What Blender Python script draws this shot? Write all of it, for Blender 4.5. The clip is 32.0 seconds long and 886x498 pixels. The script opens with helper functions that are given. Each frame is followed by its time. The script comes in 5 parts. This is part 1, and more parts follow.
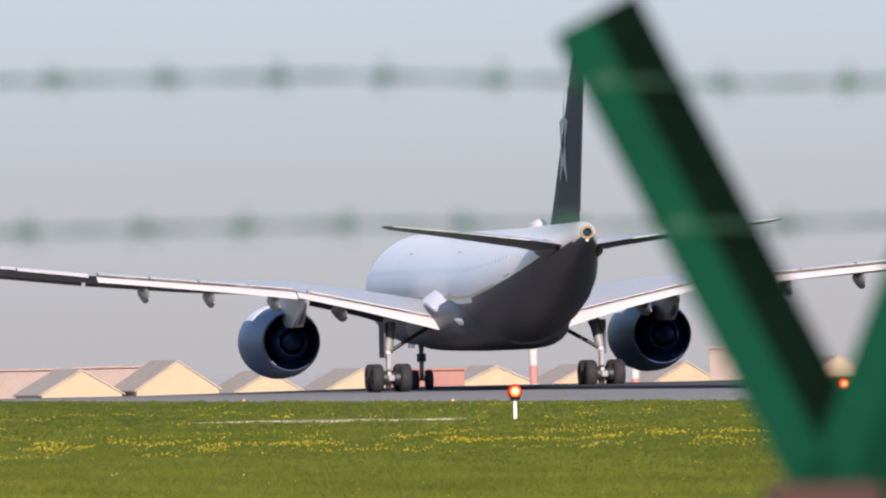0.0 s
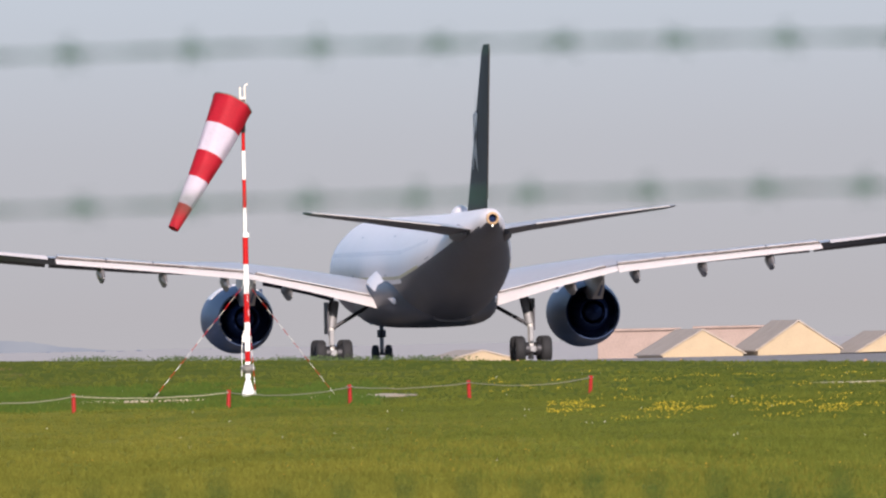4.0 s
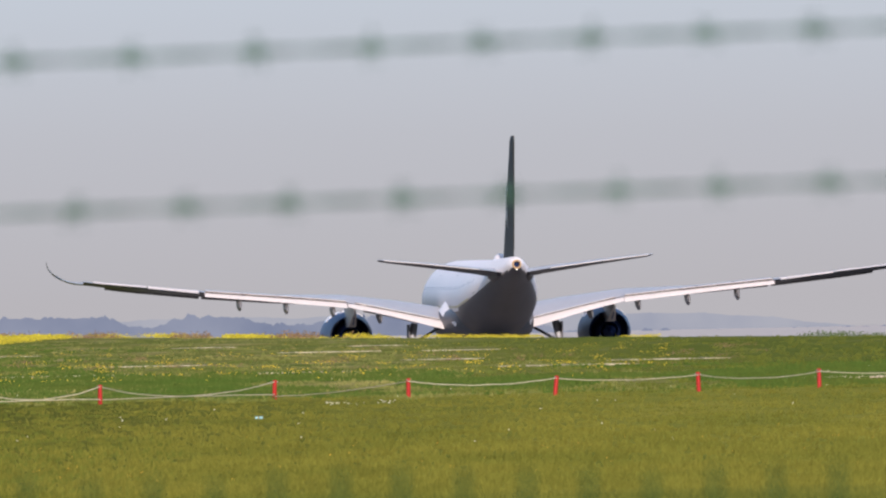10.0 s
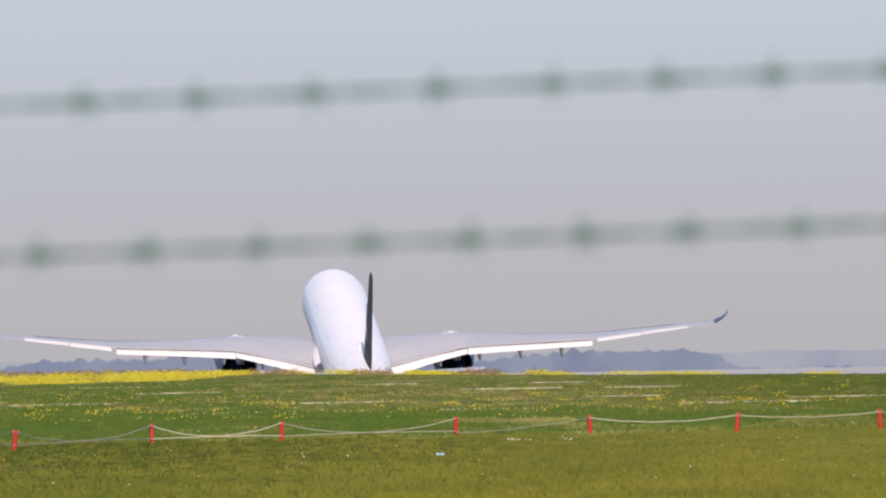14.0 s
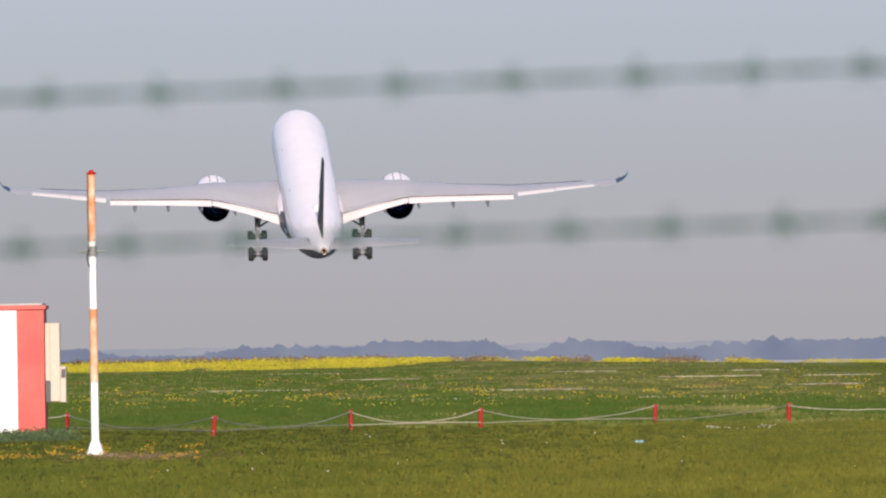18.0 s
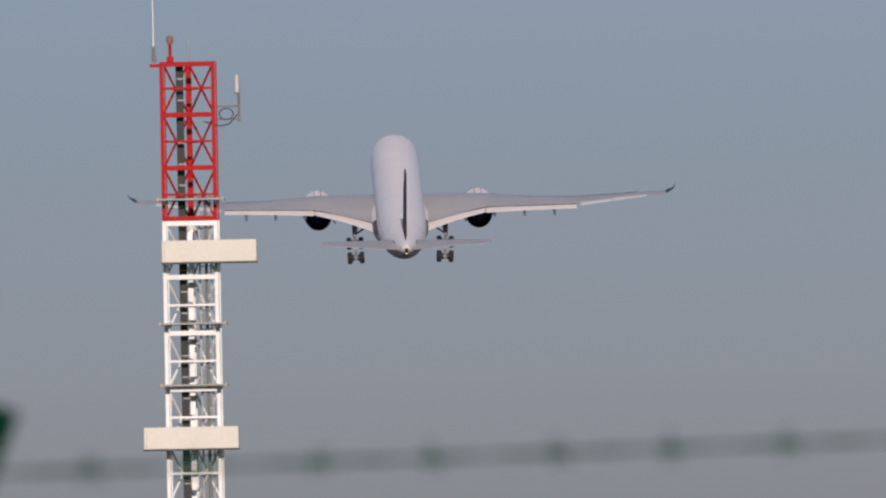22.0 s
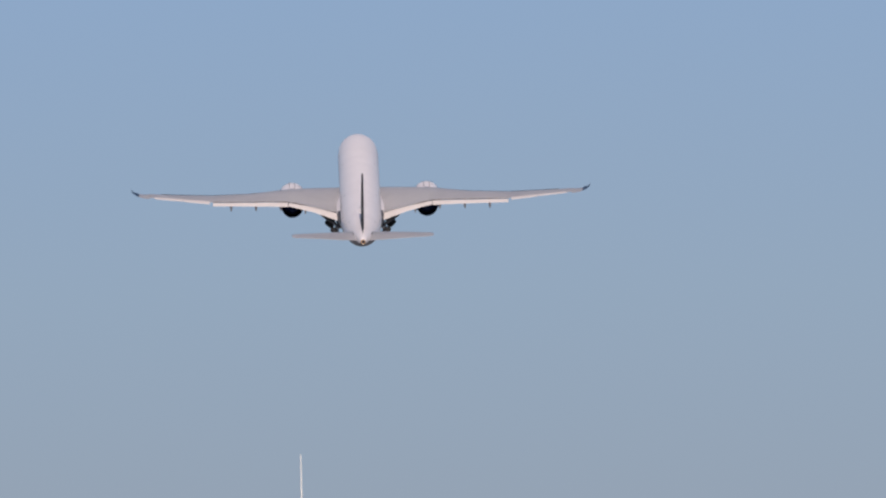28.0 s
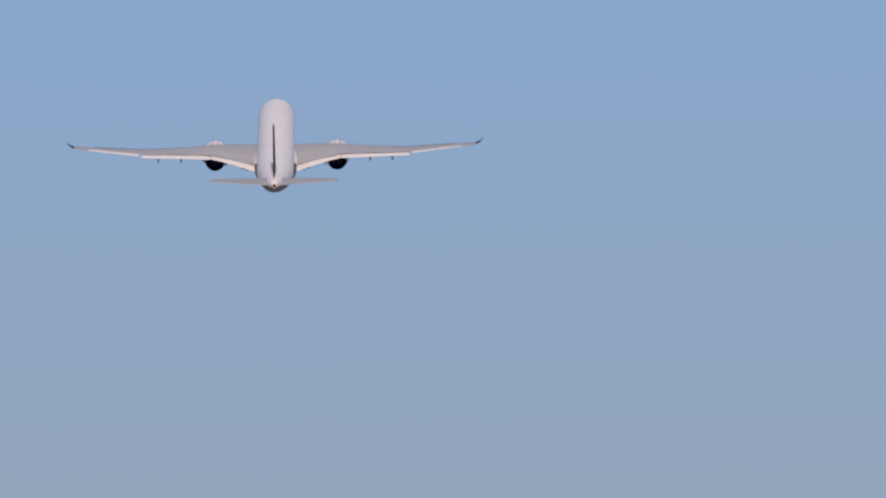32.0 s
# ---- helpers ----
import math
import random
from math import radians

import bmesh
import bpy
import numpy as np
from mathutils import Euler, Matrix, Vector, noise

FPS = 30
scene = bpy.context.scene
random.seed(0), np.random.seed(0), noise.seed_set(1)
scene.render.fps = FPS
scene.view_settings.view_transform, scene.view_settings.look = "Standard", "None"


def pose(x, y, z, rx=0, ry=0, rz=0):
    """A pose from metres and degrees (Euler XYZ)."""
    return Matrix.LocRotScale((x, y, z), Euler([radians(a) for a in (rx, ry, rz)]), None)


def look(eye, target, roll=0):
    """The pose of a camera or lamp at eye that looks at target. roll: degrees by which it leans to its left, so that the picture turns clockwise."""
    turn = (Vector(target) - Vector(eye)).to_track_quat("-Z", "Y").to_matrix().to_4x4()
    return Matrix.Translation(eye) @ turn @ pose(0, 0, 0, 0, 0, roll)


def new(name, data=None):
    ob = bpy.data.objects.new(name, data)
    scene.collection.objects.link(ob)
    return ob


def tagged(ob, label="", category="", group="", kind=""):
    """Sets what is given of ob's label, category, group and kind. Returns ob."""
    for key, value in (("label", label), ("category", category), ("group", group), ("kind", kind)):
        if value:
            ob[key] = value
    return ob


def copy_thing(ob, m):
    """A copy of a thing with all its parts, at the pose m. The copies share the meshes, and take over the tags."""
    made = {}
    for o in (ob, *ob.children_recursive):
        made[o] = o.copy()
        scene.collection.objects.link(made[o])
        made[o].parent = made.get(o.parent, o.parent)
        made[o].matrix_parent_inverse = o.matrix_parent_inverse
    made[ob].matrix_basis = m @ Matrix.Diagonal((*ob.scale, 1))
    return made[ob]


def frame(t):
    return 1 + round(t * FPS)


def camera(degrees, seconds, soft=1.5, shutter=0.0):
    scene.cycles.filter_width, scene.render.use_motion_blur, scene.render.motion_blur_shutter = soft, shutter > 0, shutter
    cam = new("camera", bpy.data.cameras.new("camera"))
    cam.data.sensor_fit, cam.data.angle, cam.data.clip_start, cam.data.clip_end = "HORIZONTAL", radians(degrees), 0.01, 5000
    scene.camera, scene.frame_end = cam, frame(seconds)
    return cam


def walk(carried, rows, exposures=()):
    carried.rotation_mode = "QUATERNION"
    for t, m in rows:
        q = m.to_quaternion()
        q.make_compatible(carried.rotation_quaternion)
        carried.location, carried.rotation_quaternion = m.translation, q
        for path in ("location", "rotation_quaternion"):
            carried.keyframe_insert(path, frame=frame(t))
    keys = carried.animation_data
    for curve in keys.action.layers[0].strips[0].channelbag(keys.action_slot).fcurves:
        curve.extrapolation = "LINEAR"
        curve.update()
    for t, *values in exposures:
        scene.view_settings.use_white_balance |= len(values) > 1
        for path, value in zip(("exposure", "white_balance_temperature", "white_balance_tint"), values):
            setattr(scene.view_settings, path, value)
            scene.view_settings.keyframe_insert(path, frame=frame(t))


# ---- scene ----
EYE = Vector((0.0, 0.0, 2.2))
FOCAL = 42000.0      # units of the path's angles per radian
LEVEL = -155.0       # height of the true horizon in those units
cam = camera(2.1388, 32.0, soft=2.2)
cam.data.dof.use_dof = True
cam.data.dof.focus_distance = 1400.0
cam.data.dof.aperture_fstop = 38.0


def bearing(u, v):
    az, el = u / FOCAL, -(v - LEVEL) / FOCAL
    return Vector((math.sin(az), math.cos(az), math.tan(el)))


def ground_spot(u, d, z=0.0):
    p = bearing(u, LEVEL) * d
    return Vector((p.x, p.y, z))


# time, turn, height of the line of sight, lean
CAM = [
    (0.0, 2724.1, -310.1, -1.18),
    (0.5, 2598.9, -312.6, -1.16),
    (1.0, 2421.9, -308.6, -1.16),
    (1.5, 2315.9, -311.0, -1.14),
    (2.0, 2175.9, -306.0, -1.14),
    (2.5, 2050.5, -276.4, -1.11),
    (3.0, 1894.7, -259.1, -1.08),
    (3.5, 1734.0, -249.4, -1.23),
    (4.0, 1623.5, -261.2, -1.17),
    (4.5, 1503.6, -275.6, -1.08),
    (6.5, 1237.8, -199.7, -1.19),
    (7.0, 838.9, -204.6, -1.18),
    (7.5, 661.9, -221.6, -1.11),
    (8.0, 612.4, -262.7, -1.17),
    (8.5, 563.9, -263.3, -1.15),
    (9.0, 480.3, -265.6, -1.18),
    (9.5, 421.1, -245.7, -1.13),
    (10.0, 303.4, -243.2, -1.14),
    (10.5, 199.7, -247.5, -1.08),
    (11.0, 116.3, -250.0, -1.07),
    (11.5, 87.0, -258.8, -1.09),
    (12.0, 34.7, -271.7, -1.10),
    (12.5, 35.3, -293.4, -1.09),
    (13.0, 15.6, -304.5, -1.09),
    (13.5, -10.2, -318.0, -1.08),
    (15.5, -69.1, -282.1, -0.96),
    (16.0, -292.9, -278.6, -0.85),
    (16.5, -375.0, -287.0, -0.80),
    (17.0, -429.4, -291.4, -0.84),
    (17.5, -346.3, -290.5, -0.85),
    (18.0, -370.5, -296.9, -0.87),
    (18.5, -394.6, -300.3, -0.86),
    (19.0, -422.3, -305.1, -0.82),
    (19.3, -426.2, -380.8, -0.80),
    (19.5, -473.1, -471.8, -1.04),
    (19.7, -590.8, -569.7, -1.14),
    (20.0, -683.2, -649.3, -1.23),
    (20.5, -744.0, -718.8, -1.02),
    (21.0, -760.7, -787.3, -1.06),
    (21.5, -791.2, -849.6, -1.06),
    (22.0, -843.6, -949.5, -1.12),
    (22.5, -840.4, -1135.9, -1.19),
    (23.0, -834.0, -1237.2, -1.22),
    (23.5, -826.6, -1283.1, -1.11),
    (24.0, -810.9, -1300.1, -1.09),
    (24.5, -821.5, -1309.5, -1.09),
    (25.0, -837.7, -1346.2, -1.12),
    (25.5, -844.1, -1402.2, -1.15),
    (27.5, -1011.9, -1750.0, -0.92),
    (28.0, -1092.4, -1783.7, -0.87),
    (28.5, -1125.0, -1841.1, -0.82),
    (29.0, -1085.3, -1880.4, -0.78),
    (29.5, -1069.8, -1914.8, -0.73),
    (30.0, -1082.8, -1950.1, -0.68),
    (30.5, -1089.2, -2009.9, -0.68),
    (31.0, -1093.7, -2068.6, -0.67),
    (31.5, -1106.2, -2109.5, -0.67),
    (32.0, -1115.1, -2150.2, -0.66),
]
walk(cam, [(t, look(EYE, EYE + bearing(u, v) * 100.0, lean)) for t, u, v, lean in CAM],
     exposures=[(0.0, 0.68, 6500, 10.5), (1.0, 0.64, 6500, 10.5), (2.0, 0.58, 6500, 11), (4.0, 0.58, 6500, 12), (13.0, 0.58, 6500, 12), (16.0, 0.51, 6500, 12),
                (17.0, 0.50, 6500, 12), (18.0, 0.39, 6500, 12), (19.0, 0.35, 6500, 12), (20.0, 0.17, 6500, 12),
                (20.5, -0.09, 6500, 12), (21.0, -0.27, 6500, 12), (22.0, -0.52, 6500, 12), (23.0, -0.46, 6500, 12), (24.0, -0.46, 6500, 12), (25.0, -0.32, 6500, 12), (28.0, -0.29, 6500, 12), (29.0, -0.29, 6500, 12), (32.0, -0.32, 6500, 12)])

# ---- light ----
SUN_EL, SUN_AZ = 22.0, 176.5     # degrees; azimuth from +Y towards +X
world = bpy.data.worlds.new("sky_world")
scene.world = world
world.use_nodes = True
wn, wl = world.node_tree.nodes, world.node_tree.links
wn.clear()
sky = wn.new("ShaderNodeTexSky")
sky.sky_type = "NISHITA"
sky.sun_disc = False
sky.sun_elevation = radians(SUN_EL)
sky.sun_rotation = radians(SUN_AZ)
sky.dust_density = 1.2
sky.air_density = 1.2
# haze that thickens towards the horizon
tc = wn.new("ShaderNodeTexCoord")
sep = wn.new("ShaderNodeSeparateXYZ")
wl.new(tc.outputs["Generated"], sep.inputs[0])
ramp = wn.new("ShaderNodeValToRGB")
el = ramp.color_ramp
el.elements[0].position, el.elements[0].color = 0.0, (0.320, 0.312, 0.328, 1)
el.elements[1].position, el.elements[1].color = 1.0, (0.285, 0.470, 0.770, 1)
for at, c in ((0.10, (0.339, 0.349, 0.378, 1)), (0.20, (0.369, 0.408, 0.457, 1)), (0.53, (0.354, 0.475, 0.617, 1)), (0.83, (0.308, 0.480, 0.745, 1))):
    e_ = el.elements.new(at)
    e_.color = c
up = wn.new("ShaderNodeMath")
up.operation = "MULTIPLY"
up.inputs[1].default_value = 1 / 0.07
wl.new(sep.outputs["Z"], up.inputs[0])
wl.new(up.outputs[0], ramp.inputs[0])
thin = wn.new("ShaderNodeMapRange")
thin.interpolation_type = "SMOOTHSTEP"
thin.inputs["From Min"].default_value, thin.inputs["From Max"].default_value = 0.05, 0.22
wl.new(sep.outputs["Z"], thin.inputs["Value"])
scale = wn.new("ShaderNodeVectorMath")
scale.operation = "MULTIPLY"
scale.inputs[1].default_value = (0.082, 0.092, 0.113)
wl.new(sky.outputs[0], scale.inputs[0])
mixn = wn.new("ShaderNodeMix")
mixn.data_type = "RGBA"
wl.new(thin.outputs[0], mixn.inputs["Factor"])
wl.new(ramp.outputs[0], mixn.inputs["A"])
wl.new(scale.outputs[0], mixn.inputs["B"])
bg = wn.new("ShaderNodeBackground")
wl.new(mixn.outputs["Result"], bg.inputs[0])
wout = wn.new("ShaderNodeOutputWorld")
wl.new(bg.outputs[0], wout.inputs[0])

sun = new("sun", bpy.data.lights.new("sun", "SUN"))
sun.data.energy = 5.0
sun.data.angle = radians(0.5)
sun.data.color = (1.0, 0.868, 0.782)
_d = Vector((math.sin(radians(SUN_AZ)) * math.cos(radians(SUN_EL)), math.cos(radians(SUN_AZ)) * math.cos(radians(SUN_EL)), math.sin(radians(SUN_EL))))
sun.matrix_world = look(_d * 50, (0, 0, 0))


# ---- materials ----
def mat(name, color, rough=0.5, metal=0.0, vary=0.12, size=1.0, fine=12.0, bump=0.0, second=None, amount=0.3, emit=0.0, coat=0.0, stretch=(1, 1, 1), island=0.0, spec=0.5):
    """A surface with grain at two scales: size and fine are waves per metre."""
    m = bpy.data.materials.new(name)
    m.use_nodes = True
    n, l = m.node_tree.nodes, m.node_tree.links
    b = n["Principled BSDF"]
    co = n.new("ShaderNodeTexCoord")
    mp = n.new("ShaderNodeMapping")
    mp.inputs["Scale"].default_value = stretch
    l.new(co.outputs["Object"], mp.inputs[0])
    big, small = n.new("ShaderNodeTexNoise"), n.new("ShaderNodeTexNoise")
    big.inputs["Scale"].default_value, small.inputs["Scale"].default_value = size, fine
    big.inputs["Detail"].default_value, small.inputs["Detail"].default_value = 3, 4
    for x in (big, small):
        l.new(mp.outputs[0], x.inputs[0])
    c2 = second or tuple(max(0.0, v * 0.55) for v in color)
    r1 = n.new("ShaderNodeMapRange")
    r1.inputs["From Min"].default_value, r1.inputs["From Max"].default_value = 0.4, 0.7
    r1.inputs["To Max"].default_value = amount
    l.new(big.outputs[0], r1.inputs[0])
    mx = n.new("ShaderNodeMix")
    mx.data_type = "RGBA"
    mx.inputs["A"].default_value, mx.inputs["B"].default_value = (*color, 1), (*c2, 1)
    l.new(r1.outputs[0], mx.inputs["Factor"])
    r2 = n.new("ShaderNodeMapRange")
    r2.inputs["From Min"].default_value, r2.inputs["From Max"].default_value = 0.3, 0.7
    r2.inputs["To Min"].default_value, r2.inputs["To Max"].default_value = 1 - vary, 1 + vary
    l.new(small.outputs[0], r2.inputs[0])
    hs = n.new("ShaderNodeHueSaturation")
    l.new(mx.outputs["Result"], hs.inputs["Color"])
    if island:
        geo = n.new("ShaderNodeNewGeometry")
        r3 = n.new("ShaderNodeMapRange")
        r3.inputs["To Min"].default_value, r3.inputs["To Max"].default_value = 1 - island, 1 + island
        l.new(geo.outputs["Random Per Island"], r3.inputs[0])
        mul = n.new("ShaderNodeMath")
        mul.operation = "MULTIPLY"
        l.new(r2.outputs[0], mul.inputs[0])
        l.new(r3.outputs[0], mul.inputs[1])
        l.new(mul.outputs[0], hs.inputs["Value"])
    else:
        l.new(r2.outputs[0], hs.inputs["Value"])
    l.new(hs.outputs[0], b.inputs["Base Color"])
    b.inputs["Roughness"].default_value, b.inputs["Metallic"].default_value = rough, metal
    b.inputs["Specular IOR Level"].default_value = spec
    b.inputs["Coat Weight"].default_value = coat
    if bump:
        bp = n.new("ShaderNodeBump")
        bp.inputs["Strength"].default_value = bump
        bp.inputs["Distance"].default_value = 0.02
        l.new(small.outputs[0], bp.inputs["Height"])
        l.new(bp.outputs[0], b.inputs["Normal"])
    if emit:
        l.new(hs.outputs[0], b.inputs["Emission Color"])
        b.inputs["Emission Strength"].default_value = emit
    return m


WHITE = mat("aircraft_white_paint", (0.79, 0.728, 0.715), 0.35, vary=0.03, size=0.25, fine=3, amount=0.1)
GREY = mat("aircraft_grey_paint", (0.37, 0.355, 0.36), 0.33, vary=0.04, size=0.3, fine=4, amount=0.2)
FAIRING = mat("fairing_grey_paint", (0.20, 0.19, 0.195), 0.4, vary=0.05, size=0.4, fine=4, amount=0.2)
# grey of the belly; also puts shade into wing and tailplane undersides
BELLY_SHADE = mat("belly_and_shade_grey", (0.068, 0.066, 0.078), 0.42, vary=0.08, size=0.3, fine=3, amount=0.35, spec=0.35)
FLAP = mat("flap_light_paint", (0.60, 0.55, 0.525), 0.4, vary=0.04, size=0.4, fine=5, amount=0.15)
SLOT = mat("flap_slot_shade", (0.075, 0.06, 0.055), 0.8, vary=0.3, size=0.8, fine=4, second=(0.20, 0.18, 0.17), amount=0.6)
NAVY = mat("wing_tip_navy", (0.03, 0.05, 0.09), 0.4, vary=0.05, size=0.4, fine=4)
BLACK = mat("tail_black_paint", (0.027, 0.0235, 0.020), 0.6, vary=0.1, size=0.4, fine=3, spec=0.22)
SILVER = mat("logo_silver", (0.72, 0.72, 0.70), 0.4, size=0.5, fine=4)
GOLD = mat("cheatline_gold", (0.58, 0.50, 0.28), 0.4, size=0.5, fine=4)
GLASS = mat("cabin_glass", (0.60, 0.61, 0.65), 0.2, size=0.5, fine=4)
NACELLE = mat("nacelle_blue_grey", (0.050, 0.078, 0.160), 0.45, vary=0.04, size=0.4, fine=4, amount=0.2, spec=0.4)
CHROME = mat("bare_metal", (0.62, 0.62, 0.63), 0.25, 1.0, vary=0.08, size=1, fine=9)
DARKMETAL = mat("exhaust_dark_metal", (0.035, 0.035, 0.04), 0.5, 0.6, size=1, fine=9)
BOREDARK = mat("dark_navy_bore", (0.013, 0.023, 0.066), 0.9, size=1, fine=9, spec=0.02)
TYRE = mat("tyre_rubber", (0.014, 0.014, 0.016), 0.85, vary=0.15, size=2, fine=20)
STEEL = mat("gear_steel", (0.20, 0.20, 0.21), 0.45, 0.2, vary=0.08, size=1, fine=9)
LEGWHITE = mat("gear_leg_paint", (0.46, 0.45, 0.44), 0.4, vary=0.08, size=1, fine=9)
TITAN = mat("apu_metal", (0.42, 0.28, 0.16), 0.6, 0.1, size=2, fine=15)
RED = mat("red_paint", (0.37, 0.005, 0.006), 0.45, vary=0.08, size=1.2, fine=10, second=(0.32, 0.014, 0.008), amount=0.25, spec=0.15)
POSTRED = mat("marker_post_red", (0.27, 0.016, 0.013), 0.5, vary=0.1, size=2, fine=14, amount=0.2, spec=0.15)
WHITEPAINT = mat("white_mast_paint", (0.80, 0.79, 0.76), 0.5, vary=0.06, size=1.2, fine=9, second=(0.62, 0.55, 0.46), amount=0.18)
ORANGE = mat("faded_orange_paint", (0.52, 0.205, 0.085), 0.55, vary=0.1, size=2.5, fine=12, second=(0.6802, 0.5667, 0.4206), amount=0.85, spec=0.15)
SOCKRED = mat("sock_red_cloth", (0.5580, 0.0090, 0.0288), 0.7, vary=0.08, size=2.5, fine=25, amount=0.25, bump=0.2)
SOCKWHITE = mat("sock_white_cloth", (0.74, 0.68, 0.77), 0.75, vary=0.05, size=2.5, fine=25, amount=0.12, bump=0.2)
ROPE = mat("pale_rope", (0.33, 0.30, 0.22), 0.9, vary=0.2, size=4, fine=60)
CORAL = mat("faded_coral_wall", (0.50, 0.094, 0.080), 0.7, vary=0.05, size=0.8, fine=9, second=(0.5418, 0.1858, 0.1548), amount=0.45, bump=0.1, spec=0.15)
HUTWHITE = mat("white_wall_paint", (0.66, 0.625, 0.59), 0.7, vary=0.05, size=0.8, fine=9, second=(0.50, 0.46, 0.43), amount=0.45, bump=0.1)
ACBEIGE = mat("beige_metal", (0.47, 0.385, 0.30), 0.55, vary=0.05, size=1.5, fine=12, amount=0.15)
CREAM = mat("cream_metal", (0.66, 0.605, 0.52), 0.5, vary=0.04, size=1.5, fine=12, amount=0.12)
DARKGRILLE = mat("dark_grille", (0.06, 0.06, 0.06), 0.6, size=2, fine=20)
GALV = mat("galvanised_steel", (0.27, 0.26, 0.24), 0.5, 0.5, vary=0.15, size=3, fine=25)
CABLE = mat("black_cable", (0.03, 0.028, 0.025), 0.7, size=3, fine=20)
CONCRETE = mat("stained_concrete", (0.34, 0.25, 0.15), 0.9, vary=0.15, size=0.9, fine=8, bump=0.3)
# near-black green that holds the shade of the fence arm's folded leg
FENCESHADE = mat("shade_black_green", (0.003, 0.008, 0.005), 1.0, vary=0.2, size=6, fine=60, spec=0.0)
FENCEGREEN = mat("fence_green_paint", (0.0028, 0.037, 0.020), 0.9, vary=0.10, size=6, fine=60, second=(0.002, 0.025, 0.013), amount=0.3, spec=0.05)
FENCEDARK = mat("wire_green_coating", (0.016, 0.062, 0.038), 0.8, vary=0.15, size=20, fine=90)
MESHGREEN = mat("mesh_green_coating", (0.014, 0.045, 0.014), 0.7, vary=0.15, size=20, fine=90, spec=0.1)
RUST = mat("rusty_cap", (0.040, 0.012, 0.007), 0.8, vary=0.2, size=12, fine=80)
ASPHALT = mat("runway_asphalt", (0.185, 0.168, 0.155), 0.9, vary=0.15, size=0.08, fine=3, second=(0.125, 0.116, 0.110), amount=0.6, bump=0.2)
DARKSTRIP = mat("dark_edge_strip", (0.035, 0.035, 0.037), 0.9, vary=0.15, size=0.15, fine=3)
SHOULDER = mat("runway_shoulder", (0.2422, 0.2299, 0.2185), 0.9, vary=0.12, size=0.15, fine=3, amount=0.25)
GABLE = mat("cream_plaster", (0.350, 0.273, 0.177), 0.85, vary=0.06, size=0.6, fine=5, amount=0.2)
ROOF = mat("faded_tan_roof", (0.34, 0.285, 0.235), 0.85, vary=0.1, size=0.6, fine=5, amount=0.3)
# two reds for distant things, with haze mixed into the colour
HAZEDRED = mat("hazed_red_paint", (0.3744, 0.1496, 0.1296), 0.7, vary=0.08, size=0.5, fine=5)
DARKRED = mat("dull_red_sheet", (0.2720, 0.1280, 0.1040), 0.8, vary=0.08, size=0.5, fine=5)
BRICKY = mat("pinkish_wall", (0.2720, 0.2040, 0.1768), 0.85, vary=0.1, size=0.5, fine=5)
YELLOW = mat("yellow_petals", (0.5072, 0.3664, 0.0144), 0.7, vary=0.15, size=2, fine=30, island=0.25)
ORANGEPETAL = mat("orange_yellow_petals", (0.5270, 0.2890, 0.0170), 0.7, vary=0.15, size=2, fine=30, island=0.3)
PALEPETAL = mat("white_petals", (0.78, 0.76, 0.62), 0.7, vary=0.1, size=2, fine=30, island=0.2)
RAPE = mat("rapeseed_yellow", (0.3536, 0.2992, 0.0080), 0.8, vary=0.15, size=0.4, fine=8, second=(0.2040, 0.2176, 0.0200), amount=0.5, island=0.3)
WEED = mat("dry_brown_weeds", (0.1496, 0.0888, 0.0408), 0.9, vary=0.2, size=0.4, fine=8, second=(0.0816, 0.0816, 0.0272), amount=0.5, island=0.35)
TALLGRASS = mat("tall_grass_blades", (0.066, 0.084, 0.0190), 0.8, vary=0.15, size=0.22, fine=0.8, second=(0.150, 0.142, 0.0500), amount=1.0, stretch=(1, 0.10, 1), island=0.18, spec=0.0)
EASTGRASS = mat("green_grass_blades", (0.070, 0.081, 0.0148), 0.8, vary=0.14, size=0.30, fine=1.2, second=(0.047, 0.060, 0.0115), amount=0.85, stretch=(1, 0.12, 1), island=0.2, spec=0.0)
GRASS = mat("grass_blades", (0.092, 0.091, 0.0165), 0.8, vary=0.14, size=0.30, fine=1.2, second=(0.060, 0.068, 0.0125), amount=0.85, stretch=(1, 0.12, 1), island=0.22, spec=0.0)
DARKGRASS = mat("dark_lush_grass", (0.038, 0.066, 0.0130), 0.8, vary=0.15, size=0.25, fine=1.0, second=(0.0525, 0.0690, 0.0150), amount=0.8, stretch=(1, 0.12, 1), island=0.15, spec=0.0)
BUSH = mat("low_bush_leaves", (0.048, 0.076, 0.020), 0.7, vary=0.2, size=1, fine=8, island=0.4)
BLUESCRAP = mat("pale_blue_plastic", (0.2080, 0.3600, 0.3680), 0.4, size=4, fine=30)
LAMPGLOW = mat("red_lamp_glass", (1.0, 0.10, 0.02), 0.3, vary=0.02, emit=3.2)
LAMPCORE = mat("lamp_filament", (1.0, 0.55, 0.15), 0.3, vary=0.02, emit=9.0)
TAILLAMP = mat("tail_light_glass", (1.0, 0.95, 0.85), 0.3, vary=0.02, emit=2.4)


